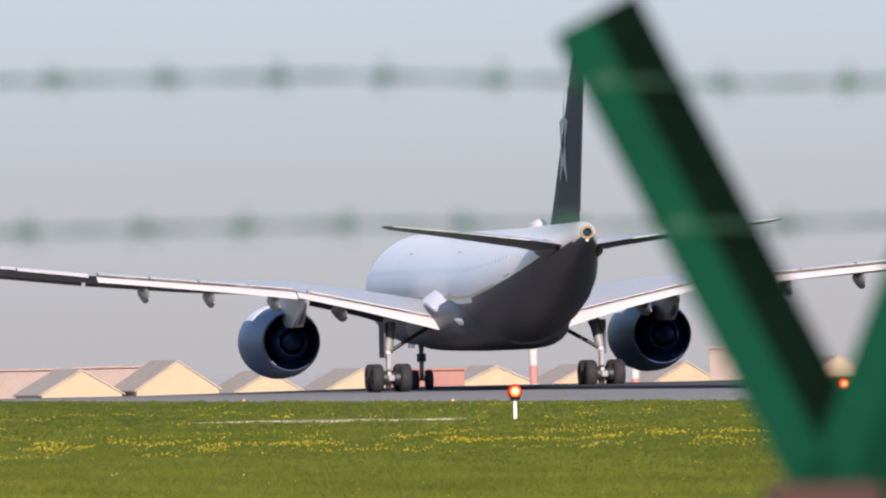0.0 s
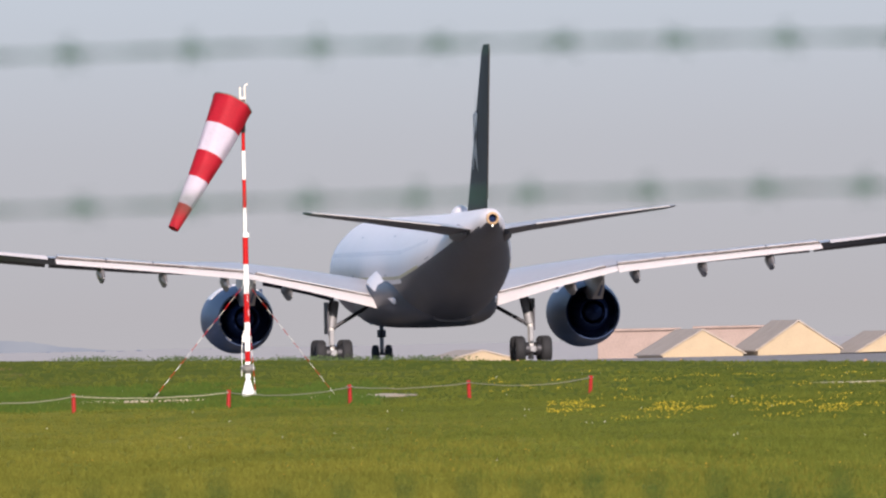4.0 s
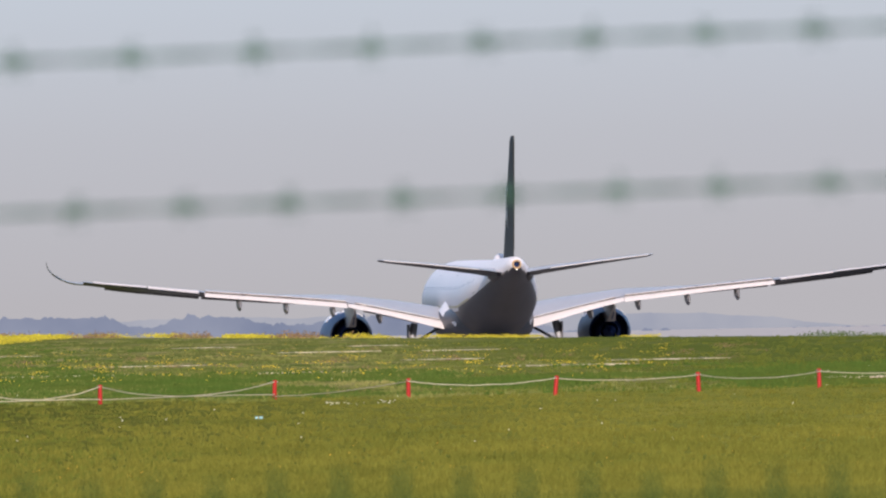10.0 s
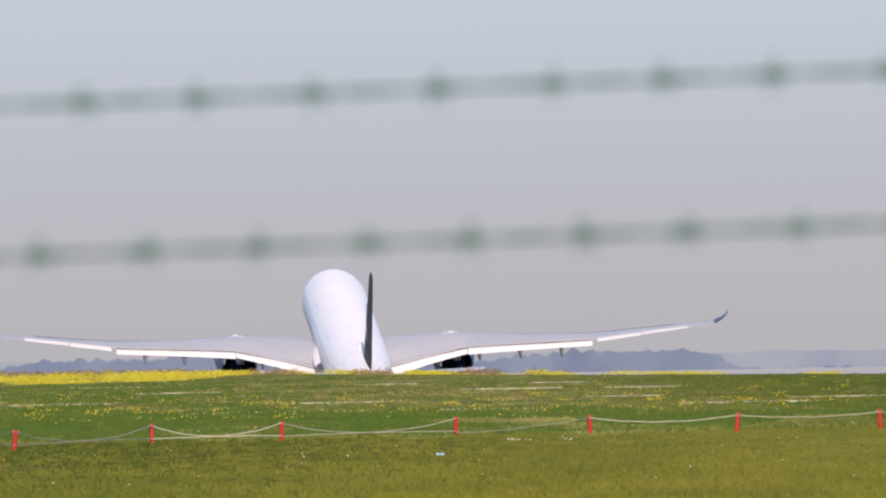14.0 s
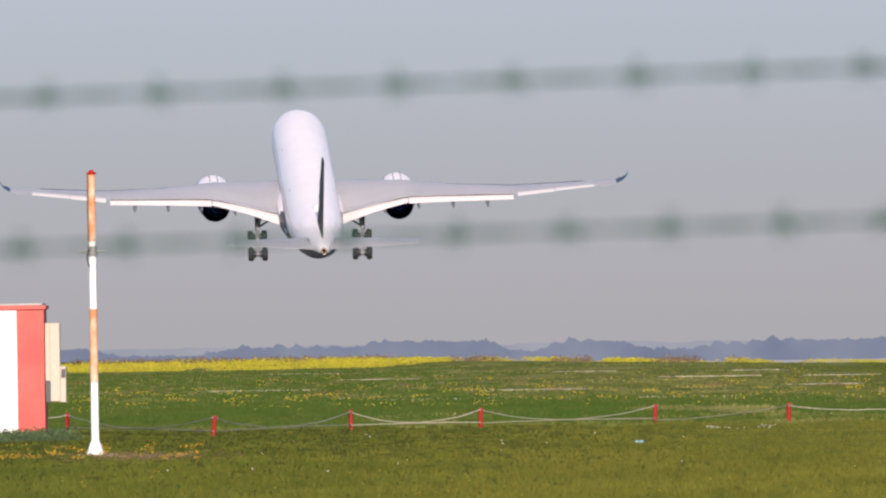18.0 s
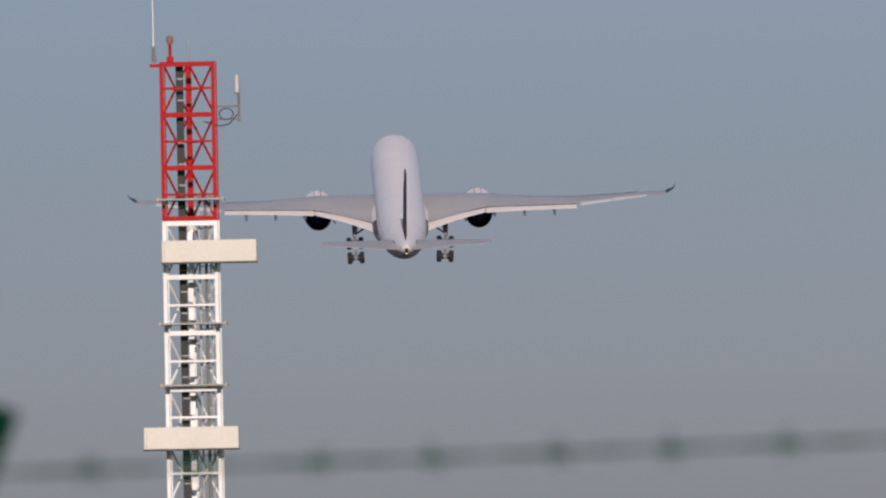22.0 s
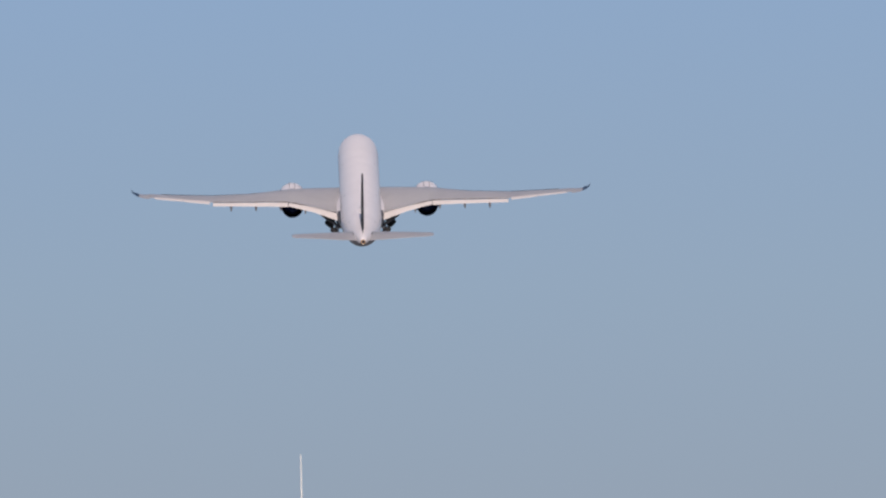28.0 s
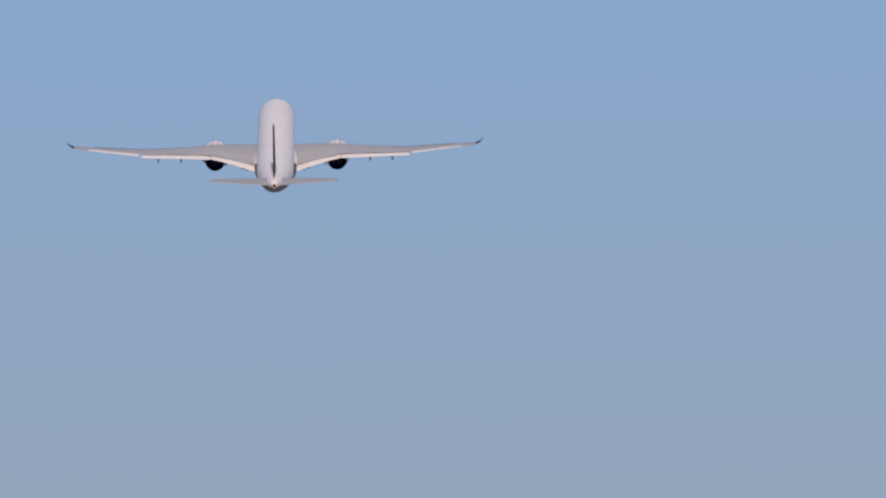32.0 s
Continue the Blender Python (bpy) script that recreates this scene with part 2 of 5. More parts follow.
# ---- mesh helpers ----
def part(name, bm, material, parent=None, label="", smooth=False):
    """Links a bmesh as one mesh object under a thing or a part."""
    me = bpy.data.meshes.new(name)
    bmesh.ops.recalc_face_normals(bm, faces=bm.faces)
    bm.to_mesh(me)
    bm.free()
    for m in (material if isinstance(material, (list, tuple)) else (material,)):
        me.materials.append(m)
    if smooth:
        for p in me.polygons:
            p.use_smooth = True
        me.set_sharp_from_angle(angle=radians(38))
    ob = new(name, me)
    ob.parent = parent
    if label:
        ob["label"] = label
    return ob


def raw(name, verts, faces, material, parent=None):
    me = bpy.data.meshes.new(name)
    me.from_pydata(verts, [], faces)
    me.update()
    me.materials.append(material)
    ob = new(name, me)
    ob.parent = parent
    return ob


def box(bm, x0, x1, y0, y1, z0, z1, bevel=0.0, m=None):
    r = bmesh.ops.create_cube(bm, size=1.0)
    vs = r["verts"]
    for v in vs:
        v.co = Vector((x0 + (v.co.x + 0.5) * (x1 - x0), y0 + (v.co.y + 0.5) * (y1 - y0), z0 + (v.co.z + 0.5) * (z1 - z0)))
    if bevel:
        es = list({e for v in vs for e in v.link_edges})
        r2 = bmesh.ops.bevel(bm, geom=es, offset=bevel, segments=2, profile=0.5, affect="EDGES")
        vs = list({v for f in r2["faces"] for v in f.verts} | {v for v in vs if v.is_valid})
    if m is not None:
        bmesh.ops.transform(bm, matrix=m, verts=vs)
    return bm


def B(*a, **k):
    return box(bmesh.new(), *a, **k)


def bridge(bm, rings, cap0=True, cap1=True, closed=True):
    loops = [[bm.verts.new(p) for p in r] for r in rings]
    n = len(loops[0])
    for a, b in zip(loops, loops[1:]):
        for i in range(n if closed else n - 1):
            j = (i + 1) % n
            bm.faces.new((a[i], a[j], b[j], b[i]))
    if cap0:
        bm.faces.new(loops[0])
    if cap1:
        bm.faces.new(loops[-1])
    return bm


def tube(bm, a, b, r0, r1=None, n=10, caps=True):
    a, b = Vector(a), Vector(b)
    r1 = r0 if r1 is None else r1
    q = (b - a).to_track_quat("Z", "Y")
    rings = [[c + q @ Vector((r * math.cos(2 * math.pi * i / n), r * math.sin(2 * math.pi * i / n), 0)) for i in range(n)] for c, r in ((a, r0), (b, r1))]
    return bridge(bm, rings, caps, caps)


def T(*a, **k):
    return tube(bmesh.new(), *a, **k)


def spin(bm, profile, axis="Y", n=24, centre=(0, 0, 0), cap0=False, cap1=False):
    """A body of revolution; profile is (along, radius)."""
    c = Vector(centre)
    rings = []
    for s, r in profile:
        ring = []
        for i in range(n):
            a = 2 * math.pi * i / n
            ca, sa = r * math.cos(a), r * math.sin(a)
            ring.append(c + (Vector((ca, s, sa)) if axis == "Y" else Vector((s, ca, sa)) if axis == "X" else Vector((ca, sa, s))))
        rings.append(ring)
    return bridge(bm, rings, cap0, cap1)


def line(bm, pts, r, n=6):
    pts = [Vector(p) for p in pts]
    rings = []
    for i, p in enumerate(pts):
        d = (pts[min(i + 1, len(pts) - 1)] - pts[max(i - 1, 0)]).normalized()
        q = d.to_track_quat("Z", "Y")
        rings.append([p + q @ Vector((r * math.cos(2 * math.pi * k / n), r * math.sin(2 * math.pi * k / n), 0)) for k in range(n)])
    return bridge(bm, rings)


def thing(name, at, label, category, group="", turn=0.0):
    ob = new(name)
    ob.empty_display_size = 0.2
    ob.matrix_world = pose(at[0], at[1], at[2], 0, 0, turn)
    return tagged(ob, label, category, group)


# ---- ground, runway, distance ----
HEAD = -3120.0 / FOCAL                       # runway direction
ALONG = Vector((math.sin(HEAD), math.cos(HEAD), 0))
ACROSS = Vector((math.cos(HEAD), -math.sin(HEAD), 0))


def step(a, b, x):
    t = min(1.0, max(0.0, (x - a) / (b - a)))
    return t * t * (3 - 2 * t)


def runway_z(s):
    """The runway's height; it falls away from the camera."""
    return float(np.interp(s, (1000, 1200, 1290, 1435, 1510, 1620, 1700, 1780, 1950, 2300, 5000), (-0.45, -0.5, -0.85, -1.35, -1.75, -2.35, -3.0, -3.5, -4.0, -4.6, -5.0)))


EDGE = 112.0                                 # grass edge beside the runway


def edge_at(s):
    """The grass reaches a little further out at the near end."""
    return EDGE + 6.5 * (1 - step(1150, 1400, s))


def ground_z(x, y):
    s, w = x * ALONG.x + y * ALONG.y, x * ACROSS.x + y * ACROSS.y
    low = runway_z(s) - 0.12
    k = step(edge_at(s) - 4.0, edge_at(s) + 7.0, w)
    k = max(k, step(1900, 2200, s))
    swell = 0.10 * noise.noise((x * 0.012, y * 0.004, 3.0)) * step(250, 500, y) * (1 - k)
    bank = 0.5 * step(181, 200, w) * (1 - step(1350, 1700, s))
    return (low + bank) * k + swell


def make_ground():
    bm = bmesh.new()
    ys = [-60, -20, 10, 40, 100, 200, 260] + [300 + 12 * i for i in range(150)] + [2150 + 60 * i for i in range(24)] + [3600, 3800, 4100, 4400, 4700, 4950]
    ss = sorted(set([-3500, -2000, -1200, -700, -400, -250, -150] + [-90 + 6 * i for i in range(36)] + [EDGE - 4 + 2 * i for i in range(13)] + [140, 152, 164, 175, 181, 185, 190, 195, 200, 205, 220, 260, 320, 420, 600, 900, 1400, 2200, 3500]))
    grid = []
    for y in ys:
        row = []
        for w in ss:
            p = ALONG * y + ACROSS * w
            row.append(bm.verts.new((p.x, p.y, ground_z(p.x, p.y))))
        grid.append(row)
    for a, b in zip(grid, grid[1:]):
        for i in range(len(ss) - 1):
            bm.faces.new((a[i], a[i + 1], b[i + 1], b[i]))
    m = bpy.data.materials.new("meadow_ground")
    m.use_nodes = True
    n, l = m.node_tree.nodes, m.node_tree.links
    b = n["Principled BSDF"]
    b.inputs["Roughness"].default_value = 0.95
    b.inputs["Specular IOR Level"].default_value = 0.0
    co = n.new("ShaderNodeTexCoord")

    def noise_at(sc, det, st=(1, 1, 1)):
        mp = n.new("ShaderNodeMapping")
        mp.inputs["Scale"].default_value = st
        l.new(co.outputs["Object"], mp.inputs[0])
        x = n.new("ShaderNodeTexNoise")
        x.inputs["Scale"].default_value, x.inputs["Detail"].default_value = sc, det
        l.new(mp.outputs[0], x.inputs[0])
        return x.outputs[0]

    def mix(fac, a, bb, lo, hi, top=1.0):
        r = n.new("ShaderNodeMapRange")
        r.inputs["From Min"].default_value, r.inputs["From Max"].default_value, r.inputs["To Max"].default_value = lo, hi, top
        l.new(fac, r.inputs[0])
        x = n.new("ShaderNodeMix")
        x.data_type = "RGBA"
        l.new(r.outputs[0], x.inputs["Factor"])
        for v, k in ((a, "A"), (bb, "B")):
            if isinstance(v, tuple):
                x.inputs[k].default_value = (*v, 1)
            else:
                l.new(v, x.inputs[k])
        return x.outputs["Result"]

    c = mix(noise_at(0.05, 4, (1, 0.35, 1)), (0.118, 0.138, 0.0275), (0.176, 0.174, 0.0330), 0.38, 0.62)
    c = mix(noise_at(0.32, 4, (1, 0.10, 1)), c, (0.210, 0.198, 0.0420), 0.45, 0.68, 0.8)
    c = mix(noise_at(0.21, 4, (1, 0.12, 1)), c, (0.090, 0.116, 0.0230), 0.50, 0.72, 0.7)
    c = mix(noise_at(0.9, 5, (1, 0.4, 1)), c, (0.100, 0.122, 0.0240), 0.45, 0.75, 0.4)
    c = mix(noise_at(7.0, 3), c, (0.205, 0.206, 0.0550), 0.5, 0.8, 0.3)
    sp = n.new("ShaderNodeSeparateXYZ")
    l.new(co.outputs["Object"], sp.inputs[0])
    c = mix(sp.outputs["X"], (0.072, 0.080, 0.0175), c, -7.0, 8.0)
    c = mix(sp.outputs["X"], c, (0.084, 0.107, 0.0190), 12.0, 28.0, 0.95)
    far = mix(noise_at(0.04, 4, (1, 0.25, 1)), (0.090, 0.118, 0.0280), (0.155, 0.155, 0.0420), 0.4, 0.65)
    far = mix(noise_at(0.25, 5, (1, 0.10, 1)), far, (0.2392, 0.2153, 0.0957), 0.52, 0.66, 0.9)
    far = mix(sp.outputs["X"], far, (0.070, 0.095, 0.0200), 3.0, 15.0, 0.75)
    c = mix(sp.outputs["Y"], c, far, 548, 600, 0.9)                       # unmown beyond the rope
    c = mix(sp.outputs["Y"], c, (0.40, 0.385, 0.375), 1900, 2400)          # ground far off, paled to put haze into its colour
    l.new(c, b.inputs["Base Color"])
    bp = n.new("ShaderNodeBump")
    bp.inputs["Strength"].default_value = 0.06
    bp.inputs["Distance"].default_value = 0.03
    l.new(noise_at(6.0, 4), bp.inputs["Height"])
    l.new(bp.outputs[0], b.inputs["Normal"])
    g = part("ground", bm, m, smooth=True)
    tagged(g, "flat green airfield meadow with scattered yellow flowers", "grass field", kind="structure")


def strip(name, w0, w1, lift, material, label, s0=500, s1=4800, stepm=25.0):
    bm = bmesh.new()
    prev = None
    n = int((s1 - s0) / stepm)
    for i in range(n + 1):
        s = s0 + (s1 - s0) * i / n
        a, b2 = ALONG * s + ACROSS * w0, ALONG * s + ACROSS * w1
        z = runway_z(s) + lift
        cur = [bm.verts.new((a.x, a.y, z)), bm.verts.new((b2.x, b2.y, z)), bm.verts.new((b2.x, b2.y, z - 0.3)), bm.verts.new((a.x, a.y, z - 0.3))]
        if prev:
            for k in range(4):
                bm.faces.new((prev[k], prev[(k + 1) % 4], cur[(k + 1) % 4], cur[k]))
        prev = cur
    return tagged(part(name, bm, material), label, "runway", kind="structure")


make_ground()
strip("runway", 120.0, 166.0, 0.0, ASPHALT, "dark grey asphalt runway falling away beyond the grass")
strip("runway_shoulder", 114.5, 119.9, -0.01, SHOULDER, "pale worn shoulder along the runway edge")
# raised strip added to draw a dark line along the far edge
strip("runway_far_strip", 166.1, 180.0, 0.17, DARKSTRIP, "dark raised strip added along the far runway edge")


WOODS = ((-6000, -1350, 1.1), (-1060, -985, 1.7), (-760, -480, 1.4), (-480, -280, 2.1), (-172, -42, 1.7), (95, 205, 0.8), (205, 470, 1.25))   # stands of trees: from, to, height


def hills():
    """Low wooded ridges in blue haze, far behind everything: a pale one behind, tree clumps before it."""
    # the ridges glow evenly; the blue haze is put into their colour
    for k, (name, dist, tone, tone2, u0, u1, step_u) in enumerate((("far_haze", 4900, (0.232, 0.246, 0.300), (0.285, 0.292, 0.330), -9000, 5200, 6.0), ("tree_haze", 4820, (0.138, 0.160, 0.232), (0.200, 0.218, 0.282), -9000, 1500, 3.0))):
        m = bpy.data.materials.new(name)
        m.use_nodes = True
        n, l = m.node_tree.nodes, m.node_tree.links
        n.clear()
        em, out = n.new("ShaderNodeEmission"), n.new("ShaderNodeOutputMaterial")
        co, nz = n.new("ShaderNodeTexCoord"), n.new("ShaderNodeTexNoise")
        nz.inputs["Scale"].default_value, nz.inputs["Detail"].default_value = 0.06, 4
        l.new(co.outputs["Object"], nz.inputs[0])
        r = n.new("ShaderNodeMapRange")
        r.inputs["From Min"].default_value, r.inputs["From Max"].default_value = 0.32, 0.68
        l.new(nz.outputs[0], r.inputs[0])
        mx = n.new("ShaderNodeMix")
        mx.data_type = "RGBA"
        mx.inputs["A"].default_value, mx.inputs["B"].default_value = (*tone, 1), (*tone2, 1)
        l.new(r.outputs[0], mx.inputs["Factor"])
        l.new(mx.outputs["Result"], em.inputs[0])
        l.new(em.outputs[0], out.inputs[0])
        bm = bmesh.new()
        lo, hi = [], []
        n_pts = int((u1 - u0) / step_u)
        for i in range(n_pts + 1):
            u = u0 + (u1 - u0) * i / n_pts
            p = bearing(u, LEVEL) * dist
            sink = 0.6 * step(180, 480, u) + 4.0 * step(700, 1150, u)
            roll = noise.noise((u * 0.0042, k * 5.0, 8))
            clump = abs(noise.noise((u * 0.031, k, 2))) + 0.5 * abs(noise.noise((u * 0.083, k, 4))) + 0.45 * abs(noise.noise((u * 0.17, k, 6)))
            if k == 0:
                h = -3.3 - sink + 0.5 * roll + 0.4 * noise.noise((u * 0.013, 1, 9)) + 0.3 * clump
            else:
                wood = sum(g * step(a - 45, a + 30, u) * (1 - step(b - 30, b + 45, u)) for a, b, g in WOODS)
                h = -4.9 - 3.0 * step(400, 560, u) + 0.3 * roll + wood + 1.4 * clump
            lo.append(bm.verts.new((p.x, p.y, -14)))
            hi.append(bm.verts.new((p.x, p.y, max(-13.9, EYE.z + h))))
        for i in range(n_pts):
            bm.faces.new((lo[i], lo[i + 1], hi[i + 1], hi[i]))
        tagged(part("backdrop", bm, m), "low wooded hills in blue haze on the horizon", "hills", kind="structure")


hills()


# ---- airliner ----
def airfoil(chord, thick, n=9):
    """Closed outline, (aft fraction, up), leading edge at 0."""
    up, lo = [], []
    for i in range(n + 1):
        x = 0.5 - 0.5 * math.cos(math.pi * i / n)
        t = 5 * thick * (0.2969 * math.sqrt(x) - 0.126 * x - 0.3516 * x * x + 0.2843 * x ** 3 - 0.1036 * x ** 4)
        camb = 0.06 * thick * 4 * x * (1 - x)
        up.append((x * chord, (camb + t) * chord))
        lo.append((x * chord, (camb - t) * chord))
    return up + lo[-2:0:-1]


def half_thick(x, t):
    return 5 * t * (0.2969 * math.sqrt(x) - 0.126 * x - 0.3516 * x * x + 0.2843 * x ** 3 - 0.1036 * x ** 4)


def wing_loft(stations, side, upright=False, f0=0.0, f1=1.0):
    """stations: (span, leading edge y, chord, height, thickness, incidence)."""
    rings = []
    for x, y, c, z, t, inc in stations:
        ring = []
        for a, h in airfoil(c, t):
            dy, dz = -a * math.cos(radians(inc)) + h * math.sin(radians(inc)), h * math.cos(radians(inc)) - a * math.sin(radians(inc))
            ring.append(Vector((h * 1.0, y - a, z)) if upright else Vector((side * x, y + dy, z + dz)))
        rings.append(ring)
    return bridge(bmesh.new(), rings)


FUSE = [  # y, centre z, half width, half height
    (32.3, 4.55, 0.06, 0.06), (32.0, 4.56, 0.62, 0.55), (31.2, 4.62, 1.25, 1.12), (30.0, 4.72, 1.82, 1.68), (28.0, 4.88, 2.42, 2.33),
    (26.0, 5.0, 2.7, 2.68), (23.5, 5.08, 2.82, 2.82), (18.0, 5.1, 2.82, 2.82), (10.0, 5.1, 2.82, 2.82), (0.0, 5.1, 2.82, 2.82), (-8.0, 5.1, 2.82, 2.82),
    (-11.0, 5.14, 2.80, 2.79), (-14.0, 5.34, 2.70, 2.61), (-17.0, 5.60, 2.50, 2.40), (-20.0, 5.93, 2.20, 2.10), (-23.0, 6.35, 1.80, 1.70),
    (-26.0, 6.84, 1.33, 1.24), (-28.5, 7.2, 0.93, 0.92), (-30.3, 7.45, 0.64, 0.66), (-31.2, 7.57, 0.42, 0.44), (-31.4, 7.58, 0.34, 0.35)]


def fuse_at(y):
    for a, b in zip(FUSE, FUSE[1:]):
        if b[0] <= y <= a[0]:
            k = (a[0] - y) / (a[0] - b[0])
            return [a[i] + (b[i] - a[i]) * k for i in (1, 2, 3)]
    return list(FUSE[-1][1:])


def skin(y, ang, off=0.0):
    """A place on the fuselage skin; ang in degrees up from the side, to the right."""
    zc, w, h = fuse_at(y)
    a = radians(ang)
    return Vector(((w + off) * math.cos(a), y, zc + (h + off) * math.sin(a)))


WING = [(0.0, 12.6, 13.8, 3.75, 0.115, 1.8), (2.7, 10.5, 12.2, 3.93, 0.122, 1.9), (6.0, 7.9, 8.7, 4.65, 0.126, 2.4), (10.0, 5.3, 5.9, 5.28, 0.128, 1.7),
        (15.0, 2.3, 4.85, 5.44, 0.108, -1.4), (20.5, -0.4, 4.3, 5.84, 0.095, -2.6), (26.0, -3.7, 3.2, 6.32, 0.10, -4.5), (29.3, -5.7, 2.5, 6.72, 0.10, -3.5)]


def wing_at(x):
    for a, b in zip(WING, WING[1:]):
        if a[0] <= x <= b[0]:
            k = (x - a[0]) / (b[0] - a[0])
            return [a[i] + (b[i] - a[i]) * k for i in range(1, 6)]
    return list(WING[-1][1:])


def flap_panel(x0, x1, back, drop, defl, chordf, side, over=0.0):
    """A moving panel behind the trailing edge."""
    rings = []
    for i in range(5):
        x = x0 + (x1 - x0) * i / 4
        y, c, z, t, inc = wing_at(x)
        te_y, te_z = y - c * math.cos(radians(inc)), z - c * math.sin(radians(inc))
        cf = c * chordf
        a0 = Vector((side * x, te_y + cf * 0.28 + back, te_z + 0.10 - drop))
        ring = []
        for a, h in airfoil(cf, 0.13, 6):
            r = radians(defl)
            ring.append(a0 + Vector((0, -a * math.cos(r) + h * math.sin(r), -a * math.sin(r) + h * math.cos(r))))
        rings.append(ring)
    return bridge(bmesh.new(), rings)


def shade_below(ob):
    """Belly grey on the faces that look down, putting their shade into the colour."""
    ob.data.materials.append(BELLY_SHADE)
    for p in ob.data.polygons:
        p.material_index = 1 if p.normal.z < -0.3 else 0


def slat_panel(x0, x1, side):
    """A drooped panel ahead of the leading edge."""
    rings = []
    for i in range(4):
        x = x0 + (x1 - x0) * i / 3
        y, c, z, t, inc = wing_at(x)
        cs = 0.13 * c + 0.35
        nose = Vector((side * x, y + 0.42, z - 0.08 - 0.05 * c - 0.22 * (1 - step(8.0, 11.0, x))))
        r = radians(33)
        rings.append([nose + Vector((0, -a * math.cos(r) - h * math.sin(r), a * math.sin(r) + h * math.cos(r))) for a, h in airfoil(cs, 0.16, 5)])
    return bridge(bmesh.new(), rings)


def pod(side, x, y_front, y_back, z, r, squash=1.45):
    """A canoe-shaped fairing whose tail droops with the flap."""
    rings = []
    for i in range(11):
        k = i / 10
        y = y_front + (y_back - y_front) * k
        rr = r * math.sin(math.pi * min(0.98, 0.06 + 0.94 * k ** 1.3)) ** 0.7
        rings.append([Vector((side * x + rr * 0.55 * math.cos(a), y, z - 0.55 * max(0.0, k - 0.45) + rr * squash * math.sin(a))) for a in [2 * math.pi * j / 10 for j in range(10)]])
    return bridge(bmesh.new(), rings)


def wheel_at(parent, at, r, w, name="wheel"):
    bm = bmesh.new()
    spin(bm, [(-w / 2, r * 0.55), (-w / 2, r * 0.80), (-w * 0.38, r * 0.94), (-w * 0.2, r), (w * 0.2, r), (w * 0.38, r * 0.94), (w / 2, r * 0.80), (w / 2, r * 0.55)], "X", 20, at)
    for s in (-1, 1):
        spin(bm, [(s * w * 0.5, r * 0.56), (s * w * 0.36, r * 0.5), (s * w * 0.40, r * 0.2), (s * w * 0.46, 0.02)], "X", 20, at, False, True)
    return part(name, bm, TYRE, parent, "black rubber tyre", smooth=True)


def airliner():
    jet = thing("airliner", (0, 0, 0), "white twin-engine wide-body airliner with black tail fin taking off", "airplane")
    # fuselage
    n = 64
    rings = [[Vector((w * math.cos(2 * math.pi * i / n), y, zc + h * math.sin(2 * math.pi * i / n))) for i in range(n)] for y, zc, w, h in FUSE]
    bm = bridge(bmesh.new(), rings, True, False)
    body = part("fuselage", bm, [WHITE, BELLY_SHADE], jet, "glossy white fuselage with grey underside", smooth=True)
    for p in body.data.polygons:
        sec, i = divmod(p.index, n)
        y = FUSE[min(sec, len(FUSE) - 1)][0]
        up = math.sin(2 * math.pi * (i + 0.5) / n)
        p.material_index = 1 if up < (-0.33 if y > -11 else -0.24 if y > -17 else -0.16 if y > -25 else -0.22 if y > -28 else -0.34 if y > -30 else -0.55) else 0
    # gold line along both sides
    for s in (-1, 1):
        rings = []
        for y in [26 - i for i in range(44)]:
            q = [skin(y, -12, 0.006), skin(y, -8.5, 0.006), skin(y, -8.5, 0.016), skin(y, -12, 0.016)]
            rings.append([Vector((s * v.x, v.y, v.z)) for v in q])
        bm = bridge(bmesh.new(), rings)
        part("cheatline", bm, GOLD, body, "thin gold line")
        # cabin windows, doors
        for i in range(58):
            y = 24 - i * 0.76
            bm = bmesh.new()
            q = [skin(y - 0.10, 15, 0.008), skin(y + 0.10, 15, 0.008), skin(y + 0.10, 20, 0.008), skin(y - 0.10, 20, 0.008)]
            bm.faces.new([bm.verts.new((s * v.x, v.y, v.z)) for v in q])
            part("cabin_window", bm, GLASS, body)
        for y in (26.2, 12.8, -4.0, -19.5):
            bm = bmesh.new()
            for y0, y1, a0, a1 in ((y - 0.55, y - 0.48, -6, 38), (y + 0.48, y + 0.55, -6, 38), (y - 0.55, y + 0.55, 37, 39), (y - 0.55, y + 0.55, -8, -6)):
                q = [skin(y0, a0, 0.01), skin(y1, a0, 0.01), skin(y1, a1, 0.01), skin(y0, a1, 0.01)]
                bm.faces.new([bm.verts.new((s * v.x, v.y, v.z)) for v in q])
            part("door_outline", bm, GREY, body)
    # cockpit panes
    for i in range(6):
        a0, a1 = 90 + (i - 3) * 24 + 2, 90 + (i - 2) * 24 - 2
        bm = bmesh.new()
        q = [skin(29.7, 90 + (a0 - 90) * 0.75, 0.01), skin(29.7, 90 + (a1 - 90) * 0.75, 0.01), skin(30.6, 90 + (a1 - 90) * 0.9, 0.01), skin(30.6, 90 + (a0 - 90) * 0.9, 0.01)]
        bm.faces.new([bm.verts.new(v) for v in q])
        part("cockpit_window", bm, GLASS, body)
    # radome on the crown, small aerials
    part("antenna_fairing", spin(bmesh.new(), [(-1.6, 0.05), (-1.1, 0.38), (0, 0.5), (0.9, 0.4), (1.4, 0.05)], "Y", 16, (0, -15.8, 7.86), True, True), WHITE, body, "white dome fairing", True)
    # belly fairing
    rings = []
